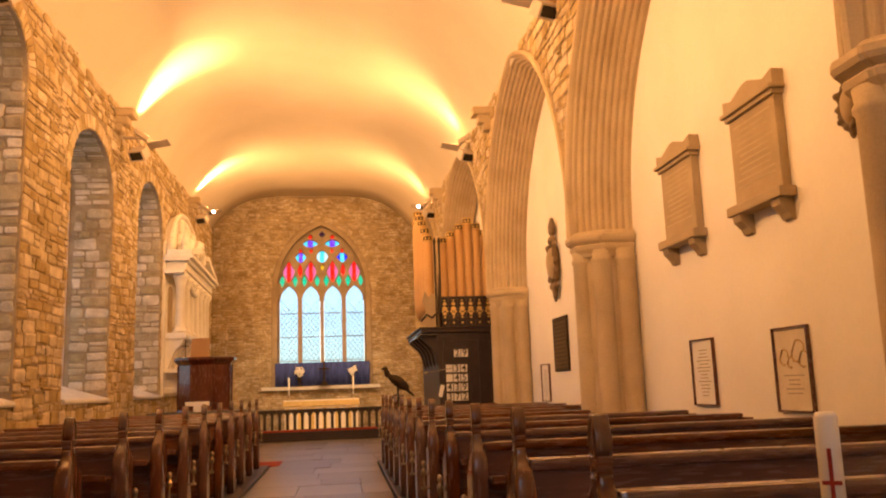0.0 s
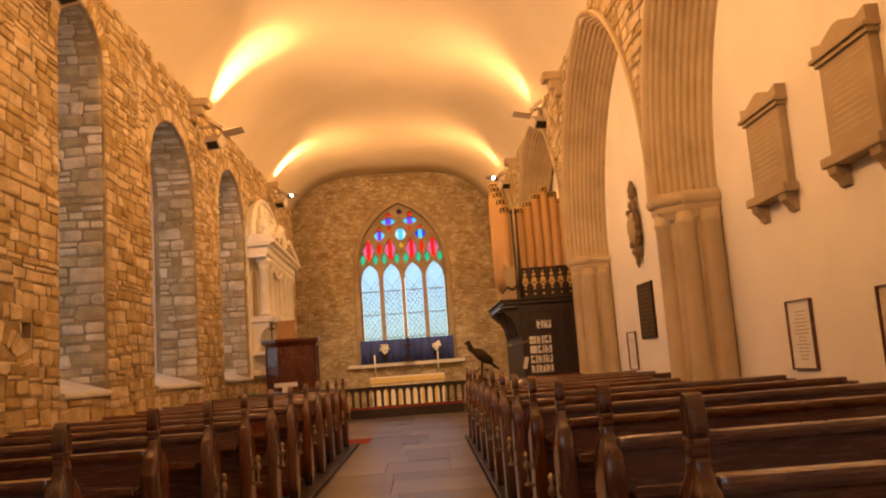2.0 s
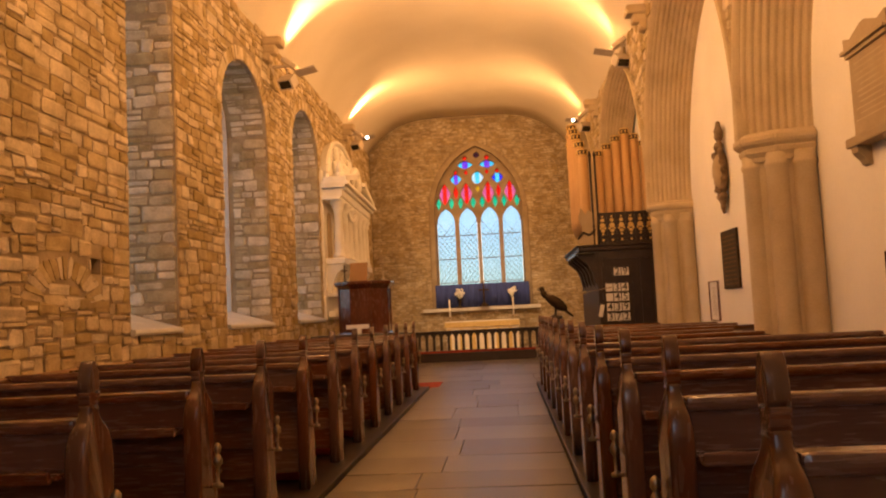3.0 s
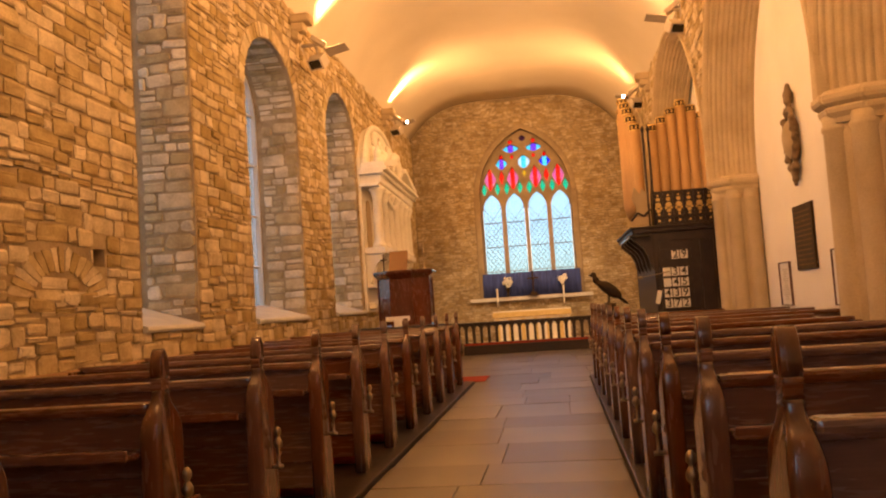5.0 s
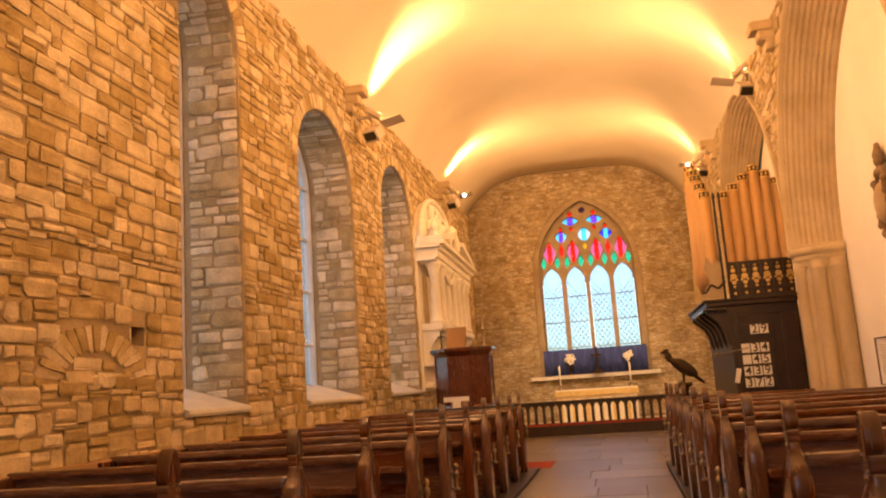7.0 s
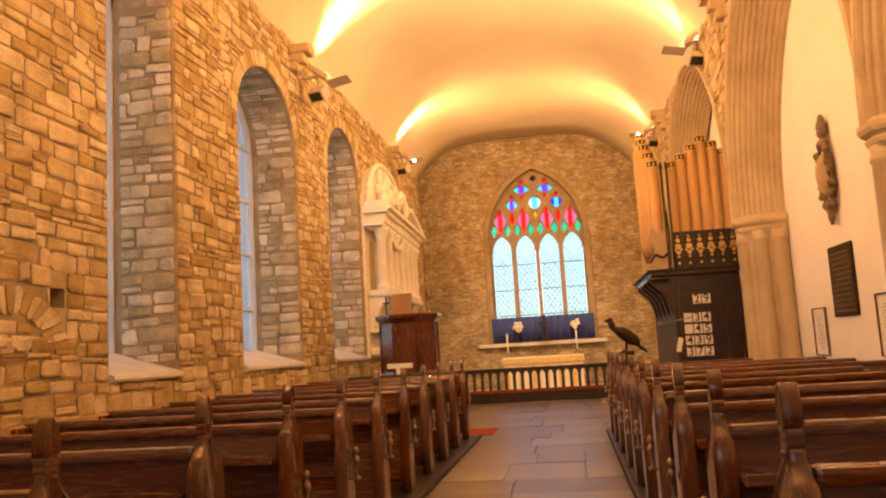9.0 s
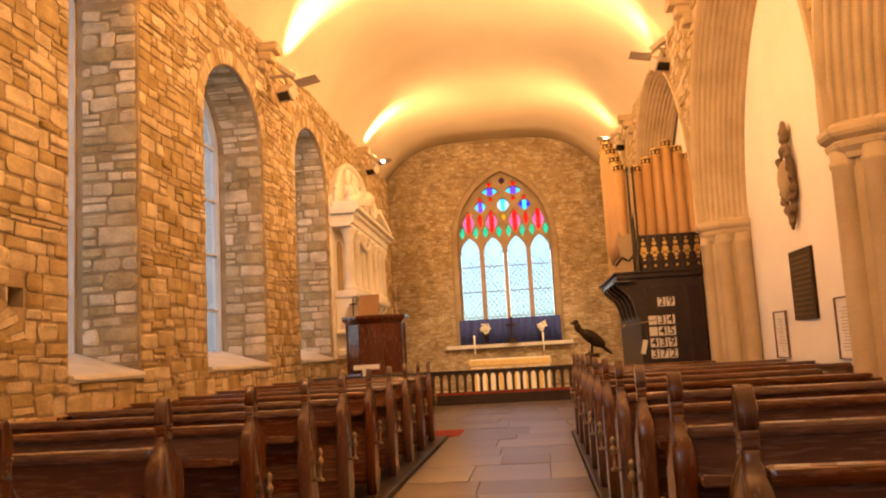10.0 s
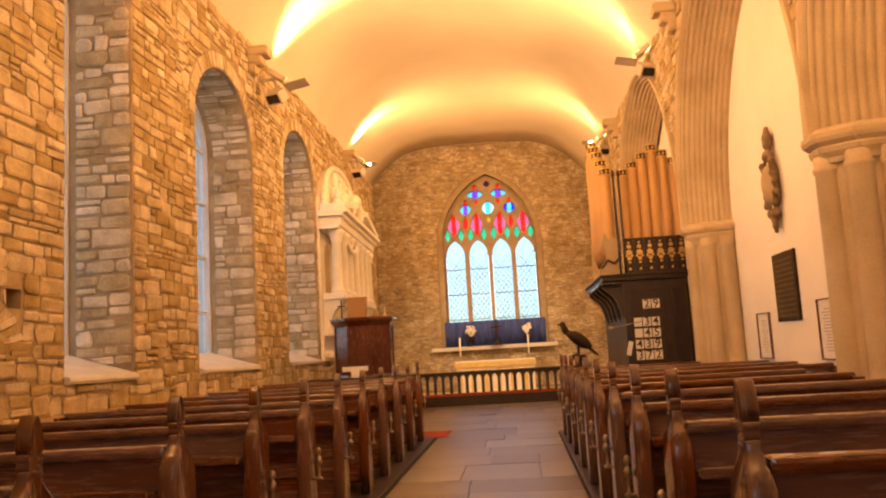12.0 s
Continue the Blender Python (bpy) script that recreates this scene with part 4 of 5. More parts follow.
for s in (-1, 1):
    ball(bm, (0.08, s * 0.12, 1.26), 0.10, 2.2, 0.35, 0.9, 3, tip)
    rod(bm, (0.03, s * 0.05, 1.03), (0.04, s * 0.05, 1.2), 0.022, 8)
    ball(bm, (-0.0, s * 0.05, 1.045), 0.04, 1.5, 0.8, 0.4, 2)
bmesh.ops.transform(bm, matrix=Matrix.Translation((-0.03, 0, 1.03)) @ Matrix.Diagonal((0.86, 0.66, 0.94, 1)) @ Matrix.Translation((0, 0, -1.03)), verts=bm.verts)
fused(part("eagle", bm, M_BRONZE, lect, "carved dark eagle with folded wings", True), 0.012)

# ---- wall monument ----
mon = thing("wall_monument", (nx(19.05) + 0.01, 19.05, 1.2), "white marble classical wall monument with columns", "monument", rz=1.77)
MP = lambda u, v, d: (d, u, v)
slab = part("back_slab", boxed(0, 0.06, -2.12, 2.1, -0.05, 2.95, 0.01), M_MARBLE, mon)
part("apron", boxed(0.05, 0.20, -1.95, 1.95, 0.0, 0.12, 0.02), M_MARBLE, mon)
part("lower_shelf", boxed(0.05, 0.34, -2.0, 2.0, 0.40, 0.48, 0.02), M_MARBLE, mon)
part("shelf", boxed(0.05, 0.46, -2.05, 2.05, 1.05, 1.18, 0.03), M_MARBLE, mon)
part("entablature", boxed(0.05, 0.46, -2.1, 2.1, 2.40, 2.58, 0.03), M_MARBLE, mon)
bm = bmesh.new()
for z0, z1, e in ((2.58, 2.63, 0.52), (2.63, 2.70, 0.60), (2.34, 2.40, 0.42)):
    block(bm, 0.05, e, -2.2, 2.2, z0, z1, 0.012)
part("cornice_moulding", bm, M_MARBLE, mon)
bm = bmesh.new()
for k in range(34):
    block(bm, 0.44, 0.54, -2.08 + k * 0.124, -2.02 + k * 0.124, 2.54, 2.585)
tagged(part("dentils", bm, M_MARBLE, mon), kind="stuff")
for y in (-1.9, -1.25, -0.62, 0.1, 0.75, 1.35, 1.9):
    bm = turned(bmesh.new(), [(0.13, 1.18), (0.13, 1.24), (0.105, 1.27), (0.10, 1.31), (0.086, 2.12), (0.105, 2.14), (0.10, 2.17), (0.13, 2.25), (0.15, 2.28), (0.15, 2.34)], 0.32, y, 18)
    part("column", bm, M_MARBLE, mon, "", True)
    bm = bmesh.new()
    prism(bm, [(0.06, 1.05), (0.40, 1.05), (0.38, 0.95), (0.26, 0.86), (0.20, 0.70), (0.14, 0.56), (0.12, 0.48), (0.06, 0.48)], lambda u, v, d: (u, d, v), y - 0.09, y + 0.09)
    part("console", bm, M_MARBLE, mon, "scrolled marble console under a column")
# Darker buff panels put the shade of the column gaps into colour.
for y in (-1.575, -0.26, 1.05):
    bm = bmesh.new()
    arc = [(0.2 * math.cos(math.pi * i / 10), 0.2 * math.sin(math.pi * i / 10) + 1.95) for i in range(11)]
    prism(bm, [(y + u, v) for u, v in [(0.2, 1.2), *arc, (-0.2, 1.2)]], MP, 0.055, 0.085)
    part("niche_panel", bm, M_TABLET, mon, "darker buff panel for the shaded gap between the columns")
bm = bmesh.new()
arc = [(1.92 * math.cos(math.pi * i / 24) - 0.15, 2.7 + 1.12 * math.sin(math.pi * i / 24) ** 0.85) for i in range(25)]
prism(bm, arc, MP, 0, 0.14)
part("lunette", bm, M_MARBLE, mon, "semicircular marble top panel")
bm = bmesh.new()
for a, b in zip(arc, arc[1:]):
    rod(bm, (0.14, a[0], a[1]), (0.14, b[0], b[1]), 0.06, 8)
part("lunette_moulding", bm, M_MARBLE, mon)
for s in (-1, 1):
    bm = bmesh.new()
    prism(bm, [(s * 2.2, 2.70), (s * 2.2, 2.80), (s * 0.62, 3.10), (s * 0.55, 2.99)], MP, 0.1, 0.56)
    part("raking_cornice", bm, M_MARBLE, mon, "broken raking cornice")
rng = random.Random(3)


def carving(name, label, lumps, size=0.02):
    bm = bmesh.new()
    for at, r, k in lumps:
        ball(bm, at, r, 0.8, 1, k, 2)
    fused(part(name, bm, M_MARBLE, mon, label, True), size)


# seated figures in the lunette, a crest in the broken pediment, scrolls on its slopes, a swag below
for y0 in (-1.15, -0.45, 0.5):
    carving("carved_relief", "carved marble relief figure", [((0.18, y0 + rng.uniform(-0.13, 0.13), 3.0 + k * 0.055), rng.uniform(0.06, 0.11), 1.3) for k in range(11)])
carving("carved_crest", "carved marble crest and scrolls", [((0.42, -0.5 + k * 0.065 + rng.uniform(-0.04, 0.04), 2.86 + 0.42 * math.sin(k / 15 * math.pi) + rng.uniform(-0.06, 0.06)), rng.uniform(0.06, 0.12), 1.0) for k in range(16)])
for s in (-1, 1):
    carving("carved_scroll", "carved marble scroll", [((0.38, s * (0.9 + 0.11 * k) + rng.uniform(-0.05, 0.05), 3.14 - 0.03 * k + rng.uniform(-0.05, 0.08)), rng.uniform(0.06, 0.11), 1.1) for k in range(10)])
    carving("finial_urn", "small marble urn", [((0.40, s * 2.0, 2.84 + k * 0.07), (0.09, 0.06, 0.10, 0.07, 0.04)[k], 1.0) for k in range(5)])
carving("carved_swag", "carved marble swag", [((0.40, -1.15 + k * 0.08, 2.22 - 0.14 * math.sin(k / 13 * math.pi)), 0.06, 1.0) for k in range(14)])
urn = thing("dark_crest", (nx(21.9), 21.9, 4.05), "small dark carved crest hung beside the monument", "crest")
bm = bmesh.new()
ball(bm, (0.08, 0, 0.2), 0.18, 0.5, 0.8, 1.3, 2)
ball(bm, (0.1, 0.05, 0.42), 0.1, 0.6, 1, 1, 2)
part("crest_body", bm, M_BRONZE, urn, "", True)

# ---- sanctuary ----
step = part("sanctuary_step", boxed(XL - 0.3, XB, 20.55, YE, -0.035, 0.10, 0.01), M_DRESSED)
tagged(step, "worn stone step up to the sanctuary", "step", kind="structure")
rail = thing("altar_rail", (0, 20.78, 0.22), "dark oak altar rail with pointed arcading", "rail")
RX0, RX1 = -2.6, 2.0
part("handrail", boxed(RX0, RX1, -0.06, 0.06, 0.46, 0.52, 0.015), M_BLACKWOOD, rail)
part("bottom_rail", boxed(RX0, RX1, -0.05, 0.05, 0.0, 0.045, 0.01), M_BLACKWOOD, rail)
PITCH = 0.178
k = 0
x = RX0 + 0.05
while x < RX1:
    if (k % 7) == 0:
        part("post", boxed(x - 0.03, x + 0.03, -0.045, 0.045, 0, 0.49, 0.006), M_BLACKWOOD, rail)
    else:
        part("baluster", boxed(x - 0.034, x + 0.034, -0.02, 0.02, 0.04, 0.42, 0.004), M_BLACKWOOD, rail)
    bm = bmesh.new()
    h = PITCH / 2
    lo = gothic(h - 0.034, 0.10, 5)
    pts = [(x + h + u, 0.34 + v) for u, v in lo] + [(x + 2 * h, 0.34), (x + 2 * h, 0.47), (x, 0.47), (x, 0.34)]
    prism(bm, pts, lambda u, v, d: (u, d, v), -0.018, 0.018)
    part("arch_head", bm, M_BLACKWOOD, rail)
    x += PITCH
    k += 1
plinth = part("rail_plinth", boxed(RX0, RX1, 20.5, 20.83, -0.03, 0.215, 0.006), M_BLACKWOOD)
tagged(plinth, "dark timber plinth below the altar rail", "plinth", kind="structure")
kneel = part("kneeler", boxed(RX0, RX1, 20.5, 20.68, 0.217, 0.255, 0.012), M_RED)
tagged(kneel, "long red kneeling cushion before the altar rail", "kneeler")
altar = thing("altar", (-0.19, 23.5, 0.10), "altar table with a pale frontal and gold edged cloth", "altar")
part("table", boxed(-0.98, 0.98, -0.33, 0.33, 0, 0.78, 0.01), M_LINEN, altar, "pale altar frontal")
part("superfrontal", boxed(-1.02, 1.02, -0.37, 0.37, 0.66, 0.80, 0.015), M_GOLDCLOTH, altar, "gold brocade superfrontal")
part("fair_linen", boxed(-1.01, 1.01, -0.3, 0.37, 0.80, 0.825, 0.008), M_LINEN, altar, "white linen cloth")
for i in range(6):
    part("frontal_panel", boxed(-0.95 + i * 0.33, -0.85 + i * 0.33, -0.336, -0.33, 0.05, 0.62), M_GOLDCLOTH, altar)
cloth = part("altar_hanging", bmesh.new(), M_BLUE)
V, F = [], []
n = 90
for i in range(n + 1):
    u = WX - 1.36 + 2.74 * i / n
    y = YE - 0.10 + 0.025 * math.sin(i * 0.9) + 0.012 * math.sin(i * 2.3)
    V += [(u, y, 1.32), (u, y - 0.01, 1.98), (u, y + 0.03, 1.985), (u, y + 0.03, 1.32)]
for i in range(n):
    for a in range(4):
        F.append((i * 4 + a, i * 4 + (a + 1) % 4, i * 4 + 4 + (a + 1) % 4, i * 4 + 4 + a))
bpy.data.objects.remove(cloth)
cloth = mesh_part("altar_hanging", V, F + [(0, 1, 2, 3), (4 * n, 4 * n + 1, 4 * n + 2, 4 * n + 3)], M_BLUE, None, "", True)
tagged(cloth, "gathered navy velvet hanging below the window", "curtain")
for x in (-1.08, 0.68):
    st = thing("candlestick", (x, 23.62, 0.925), "white altar candle in a brass holder", "candle", "altar candles")
    part("holder", turned(bmesh.new(), [(0.06, 0), (0.055, 0.02), (0.02, 0.04), (0.018, 0.09), (0.04, 0.11), (0.04, 0.125)], 0, 0, 14), M_BRASS, st, "", True)
    part("candle", turned(bmesh.new(), [(0.022, 0.125), (0.022, 0.60), (0.006, 0.61)], 0, 0, 12), M_WAX, st, "", True)
rng = random.Random(8)
for x in (-0.85, 0.68):
    fl = thing("flower_vase", (x, YE - 0.2, 1.32), "round bunch of white flowers in a dark vase", "flowers", "ledge flowers")
    part("vase", turned(bmesh.new(), [(0.06, 0), (0.06, 0.02), (0.02, 0.05), (0.045, 0.14), (0.06, 0.24), (0.045, 0.25)], 0, 0, 14), M_BRONZE, fl, "dark metal vase", True)
    bm = bmesh.new()
    for k in range(40):
        c = Vector((max(-0.12, min(0.12, rng.gauss(0, 0.06))), rng.gauss(0, 0.04), 0.40 + max(-0.12, min(0.12, rng.gauss(0, 0.06)))))
        ball(bm, c, rng.uniform(0.03, 0.05), 1, 1, 0.8, 1)
    tagged(part("blooms", bm, M_LEAF, fl, "round bunch of white blooms"), kind="stuff")
    bm = bmesh.new()
    for k in range(7):
        rod(bm, (0, 0, 0.2), (rng.gauss(0, 0.06), rng.gauss(0, 0.03), 0.4), 0.005, 4)
    part("stems", bm, M_GRASS, fl)
cr = thing("altar_cross", (-0.14, YE - 0.2, 1.31), "dark bronze altar cross on a stepped foot", "cross")
bm = boxed(-0.13, 0.13, -0.07, 0.07, 0, 0.05, 0.008)
block(bm, -0.08, 0.08, -0.05, 0.05, 0.05, 0.1, 0.006)
block(bm, -0.022, 0.022, -0.015, 0.015, 0.1, 0.7, 0.005)
block(bm, -0.15, 0.15, -0.014, 0.014, 0.46, 0.50, 0.005)
part("cross_body", bm, M_BRONZE, cr)

# ---- memorials on the plastered wall ----
def tablet(y0, y1, z0, z1, label):
    """A buff stone memorial tablet: cornice with pediment, panel, shelf, two corbels."""
    ob = thing("memorial_tablet", (XB, (y0 + y1) / 2, z0), label, "tablet", "memorial tablets")
    h, t = (y1 - y0) / 2, z1 - z0
    T = lambda u, v, d: (-d, -u, v)
    part("panel", boxed(-0.07, 0, -h * 0.86, h * 0.86, 0.06, t * 0.84, 0.008), M_TABLET, ob)
    part("shelf", boxed(-0.13, 0, -h, h, 0.0, 0.075, 0.012), M_TABLET, ob)
    bm = boxed(-0.12, 0, -h * 0.98, h * 0.98, t * 0.84, t * 0.875, 0.006)
    block(bm, -0.095, 0, -h * 0.92, h * 0.92, t * 0.80, t * 0.84, 0.008)
    part("cornice", bm, M_TABLET, ob)
    bm = bmesh.new()
    prism(bm, [(-h * 0.95, t * 0.875), (h * 0.95, t * 0.875), (h * 0.95, t * 0.99), (h * 0.62, t * 0.955), (h * 0.1, t * 1.03), (-h * 0.1, t * 1.03), (-h * 0.62, t * 0.955), (-h * 0.95, t * 0.99)], T, 0.0, 0.09)
    part("pediment", bm, M_TABLET, ob)
    for s in (-1, 1):
        bm = bmesh.new()
        prism(bm, [(0.0, 0.0), (0.11, 0.0), (0.10, -0.05), (0.05, -0.10), (0.03, -0.14), (0.0, -0.15)], lambda u, v, d: (-u, d, v), s * h * 0.72 - 0.06, s * h * 0.72 + 0.06)
        part("corbel", bm, M_TABLET, ob, "dark carved corbel")
    r2 = random.Random(int(y0 * 10))
    for k in range(11):
        wv = h * r2.uniform(0.4, 0.72)
        part("inscription_line", boxed(-0.0715, -0.07, -wv, wv, t * 0.72 - k * t * 0.05, t * 0.733 - k * t * 0.05), M_DRESSED, ob)


tablet(6.81, 7.57, 2.31, 3.20, "buff stone memorial tablet with pediment and corbels")
tablet(5.45, 6.21, 2.33, 3.24, "larger buff stone memorial tablet with pediment")


def framed(y0, y1, z0, z1, art, label):
    ob = thing("framed_notice", (XB, (y0 + y1) / 2, z0), label, "framed print", "framed notices")
    h, t, b = (y1 - y0) / 2, z1 - z0, 0.014
    bm = bmesh.new()
    block(bm, -0.03, 0, -h, -h + b, 0, t, 0.004)
    block(bm, -0.03, 0, h - b, h, 0, t, 0.004)
    block(bm, -0.029, 0, -h + b, h - b, 0, b, 0.004)
    block(bm, -0.029, 0, -h + b, h - b, t - b, t, 0.004)
    part("surround", bm, M_OAK, ob, "thin dark wooden moulding")
    part("sheet", boxed(-0.012, -0.002, -h + b, h - b, b, t - b), M_PAPER if art else M_WHITE, ob)
    r2 = random.Random(int(y0 * 100))
    bm = bmesh.new()
    if art:
        for a, c, r0 in ((-0.10, 0.42, 0.05), (0.08, 0.46, 0.07), (0.14, 0.40, 0.05), (-0.02, 0.38, 0.035)):
            for k in range(14):
                p = [(a + r0 * math.cos(q) * (1 + 0.3 * math.sin(2 * q)), c + r0 * 1.2 * math.sin(q)) for q in (k / 14 * 5.0, (k + 1) / 14 * 5.0)]
                rod(bm, (-0.014, -p[0][0], p[0][1] / 0.6 * t * 0.92), (-0.014, -p[1][0], p[1][1] / 0.6 * t * 0.92), 0.007, 4)
        part("drawing", bm, M_SEPIA, ob, "sepia flourished drawing")
        bm = bmesh.new()
    n0 = 5 if art else 14
    for k in range(n0):
        wv = h * r2.uniform(0.25, 0.6)
        z = t * (0.42 if art else 0.82) - k * t * 0.052
        block(bm, -0.0135, -0.012, -wv, wv, z, z + 0.008)
    part("text_bar", bm, M_FADED, ob)


framed(6.87, 7.30, 0.92, 1.475, False, "white printed notice in a thin dark frame")
framed(5.49, 5.93, 0.90, 1.475, True, "cream calligraphic print in a thin dark frame")
framed(12.22, 12.70, 0.885, 1.43, False, "small pale notice in a thin wooden frame")
framed(10.22, 10.66, 0.90, 1.484, False, "pale printed notice in a thin wooden frame")
plq = thing("wall_plaque", (XB, 11.5, 1.305), "dark bronze inscribed wall plaque", "plaque")
part("plate", boxed(-0.03, 0, -0.36, 0.36, 0, 0.745, 0.006), M_BRONZE, plq)
for k in range(12):
    part("inscription_line", boxed(-0.0325, -0.03, -0.3, 0.3, 0.05 + k * 0.055, 0.065 + k * 0.055), M_CARVED, plq)


def cartouche(y, z0, z1, w, label):
    """A carved bracket monument: small urn above a scrolled shield, tapering to a drop."""
    ob = thing("carved_cartouche", (XB, y, z0), label, "monument")
    t = z1 - z0
    k = w / 0.4
    bm = bmesh.new()
    for f, r in ((0.02, 0.035), (0.07, 0.06), (0.13, 0.07), (0.19, 0.06), (0.74, 0.06), (0.79, 0.05), (0.85, 0.085), (0.90, 0.09), (0.95, 0.06), (0.985, 0.05)):
        ball(bm, (-0.06, 0, f * t), r * k, 0.7, 1, 0.9, 2)
    for s in (-1, 1):
        for i in range(14):
            a = math.pi * (i + 0.5) / 14
            o = 0.155 * math.sin(a) ** 0.6 * (1 + 0.16 * math.sin(a * 6 + (0.5 if s > 0 else 0)))
            ball(bm, (-0.07, s * o * k, (0.46 - 0.29 * math.cos(a)) * t), (0.036 + 0.012 * math.sin(a * 7)) * k, 1.2, 1, 1.25, 2)
        for f, o, r in ((0.66, 0.17, 0.05), (0.27, 0.15, 0.045), (0.46, 0.185, 0.035)):
            ball(bm, (-0.09, s * o * k, f * t), r * k, 0.9, 1, 1.0, 2)
    ball(bm, (-0.02, 0, 0.46 * t), 0.14 * k, 0.4, 1, 2.1 * t / 1.16 * 0.37 / w, 2)
    fused(part("carving", bm, M_CARVED, ob, "", True), 0.012)
    bm = bmesh.new()
    ball(bm, (-0.06, 0, 0.46 * t), 0.125 * k, 0.95, 1, 2.0, 3)
    part("shield", bm, M_TABLET, ob, "pale carved shield", True)


cartouche(11.48, 2.26, 3.43, 0.37, "brown carved cartouche monument with pale shield")
cartouche(4.72, 2.495, 2.92, 0.19, "small brown carved bracket beside the pier")

# ---- lamps on the wall heads ----
def floodlight(side, x, y, z, lit):
    ob = thing("floodlight", (x, y, z), "cream metal floodlight on a wall bracket", "lamp", "floodlights")
    wall = nx(y) if side < 0 else sx(y)
    bm = bmesh.new()
    block(bm, min(0, wall - x), max(0, wall - x), -0.03, 0.03, -0.10, -0.06, 0.005)
    block(bm, min(wall - x, wall - x - side * 0.02), max(wall - x, wall - x - side * 0.02), -0.08, 0.08, -0.2, 0.02, 0.005)
    part("bracket", bm, M_METAL, ob)
    tilt = pose(0, 0, 0, 0, side * -35, 0)
    bm = boxed(-0.14, 0.14, -0.13, 0.13, -0.11, -0.03, 0.015)
    bmesh.ops.transform(bm, matrix=tilt, verts=bm.verts)
    part("housing", bm, M_METAL, ob)
    bm2 = boxed(min(-side * 0.02, -side * 0.36), max(-side * 0.02, -side * 0.36), -0.17, 0.17, -0.075, -0.06, 0.004)
    bmesh.ops.transform(bm2, matrix=pose(0, 0.05, -0.14, 0, side * 12, 0), verts=bm2.verts)
    part("baffle_plate", bm2, M_METAL, ob, "flat cream baffle plate")
    bm = boxed(-0.13, 0.13, -0.10, 0.10, -0.13, 0.05, 0.012)
    bmesh.ops.transform(bm, matrix=pose(side * 0.08, -0.1, -0.34, 40, 0, side * 20), verts=bm.verts)
    lower = part("lower_housing", bm, M_METAL, ob, "second floodlight switched off")
    bm = boxed(-0.10, 0.10, -0.105, -0.101, -0.10, 0.03)
    bmesh.ops.transform(bm, matrix=pose(side * 0.08, -0.1, -0.34, 40, 0, side * 20), verts=bm.verts)
    part("lower_lens", bm, M_DARKGLASS, lower, "dark lamp glass")
    bm = rod(bmesh.new(), (side * 0.08, 0, -0.3), (side * 0.12, 0, -0.08), 0.015, 6)
    part("stem", bm, M_METAL, ob)
    if lit:
        bm = bmesh.new()
        rod(bm, (-side * 0.12, 0.05, -0.18), (-side * 0.2, -0.13, -0.2), 0.055, 12)
        sp = part("spotlight", bm, M_BLACKWOOD, ob, "small black spotlight")
        bm = rod(bmesh.new(), (-side * 0.2, -0.13, -0.2), (-side * 0.203, -0.137, -0.2), 0.036, 12)
        part("lit_lens", bm, M_BULB, sp, "glowing lamp lens")


# The housings near y 3 belong to the unseen added pair.
for side, lx, ly, lz in lamp_poses:
    floodlight(side, lx, ly, lz - 0.05, ly > 20)

# ---- near the west end ----
pas = thing("paschal_candle", (1.28, 2.05, PLAT), "tall white paschal candle with a red cross", "candle")
part("stand", turned(bmesh.new(), [(0.15, 0), (0.14, 0.03), (0.03, 0.06), (0.022, 0.3), (0.04, 0.33), (0.022, 0.36), (0.022, 0.74), (0.04, 0.78), (0.02, 0.80)], 0, 0, 16), M_BLACKWOOD, pas, "", True)
part("drip_dish", turned(bmesh.new(), [(0.02, 0.795), (0.06, 0.80), (0.075, 0.812), (0.075, 0.818), (0.03, 0.815)], 0, 0, 20), M_TABLET, pas, "pale wooden drip dish", True)
wax = part("wax", turned(bmesh.new(), [(0.023, 0.81), (0.023, 1.03), (0.018, 1.04)], 0, 0, 16), M_WAX, pas, "", True)
bm = boxed(-0.004, 0.004, -0.025, -0.0225, 0.85, 0.97)
block(bm, -0.018, 0.018, -0.0248, -0.0223, 0.90, 0.908)
bmesh.ops.transform(bm, matrix=pose(0, 0, 0, 0, 0, -32), verts=bm.verts)
part("red_cross", bm, M_RED, wax, "red cross painted on the wax")
font = thing("stone_font", (1.86, 1.98, PLAT), "square buff stone font with a moulded rim", "font")
part("stem", boxed(-0.17, 0.17, -0.17, 0.17, 0.0, 0.62, 0.03), M_DRESSED, font)
part("bowl", boxed(-0.30, 0.30, -0.24, 0.24, 0.60, 0.86, 0.03), M_DRESSED, font)
part("rim", boxed(-0.315, 0.315, -0.255, 0.255, 0.83, 0.885, 0.015), M_DRESSED, font)
part("lid", turned(bmesh.new(), [(0.16, 0.884), (0.15, 0.91), (0.05, 0.935), (0.03, 0.96), (0.0, 0.97)][:-1], 0.08, 0.02, 16), M_BLACKWOOD, font, "dark wooden lid", True)

# ---- masonry pieces ----
rng = random.Random(21)
ARCH = (7.36, 1.36, 0.36, 0.62)                  # blocked arch: y, z of its centre, inner and outer radius


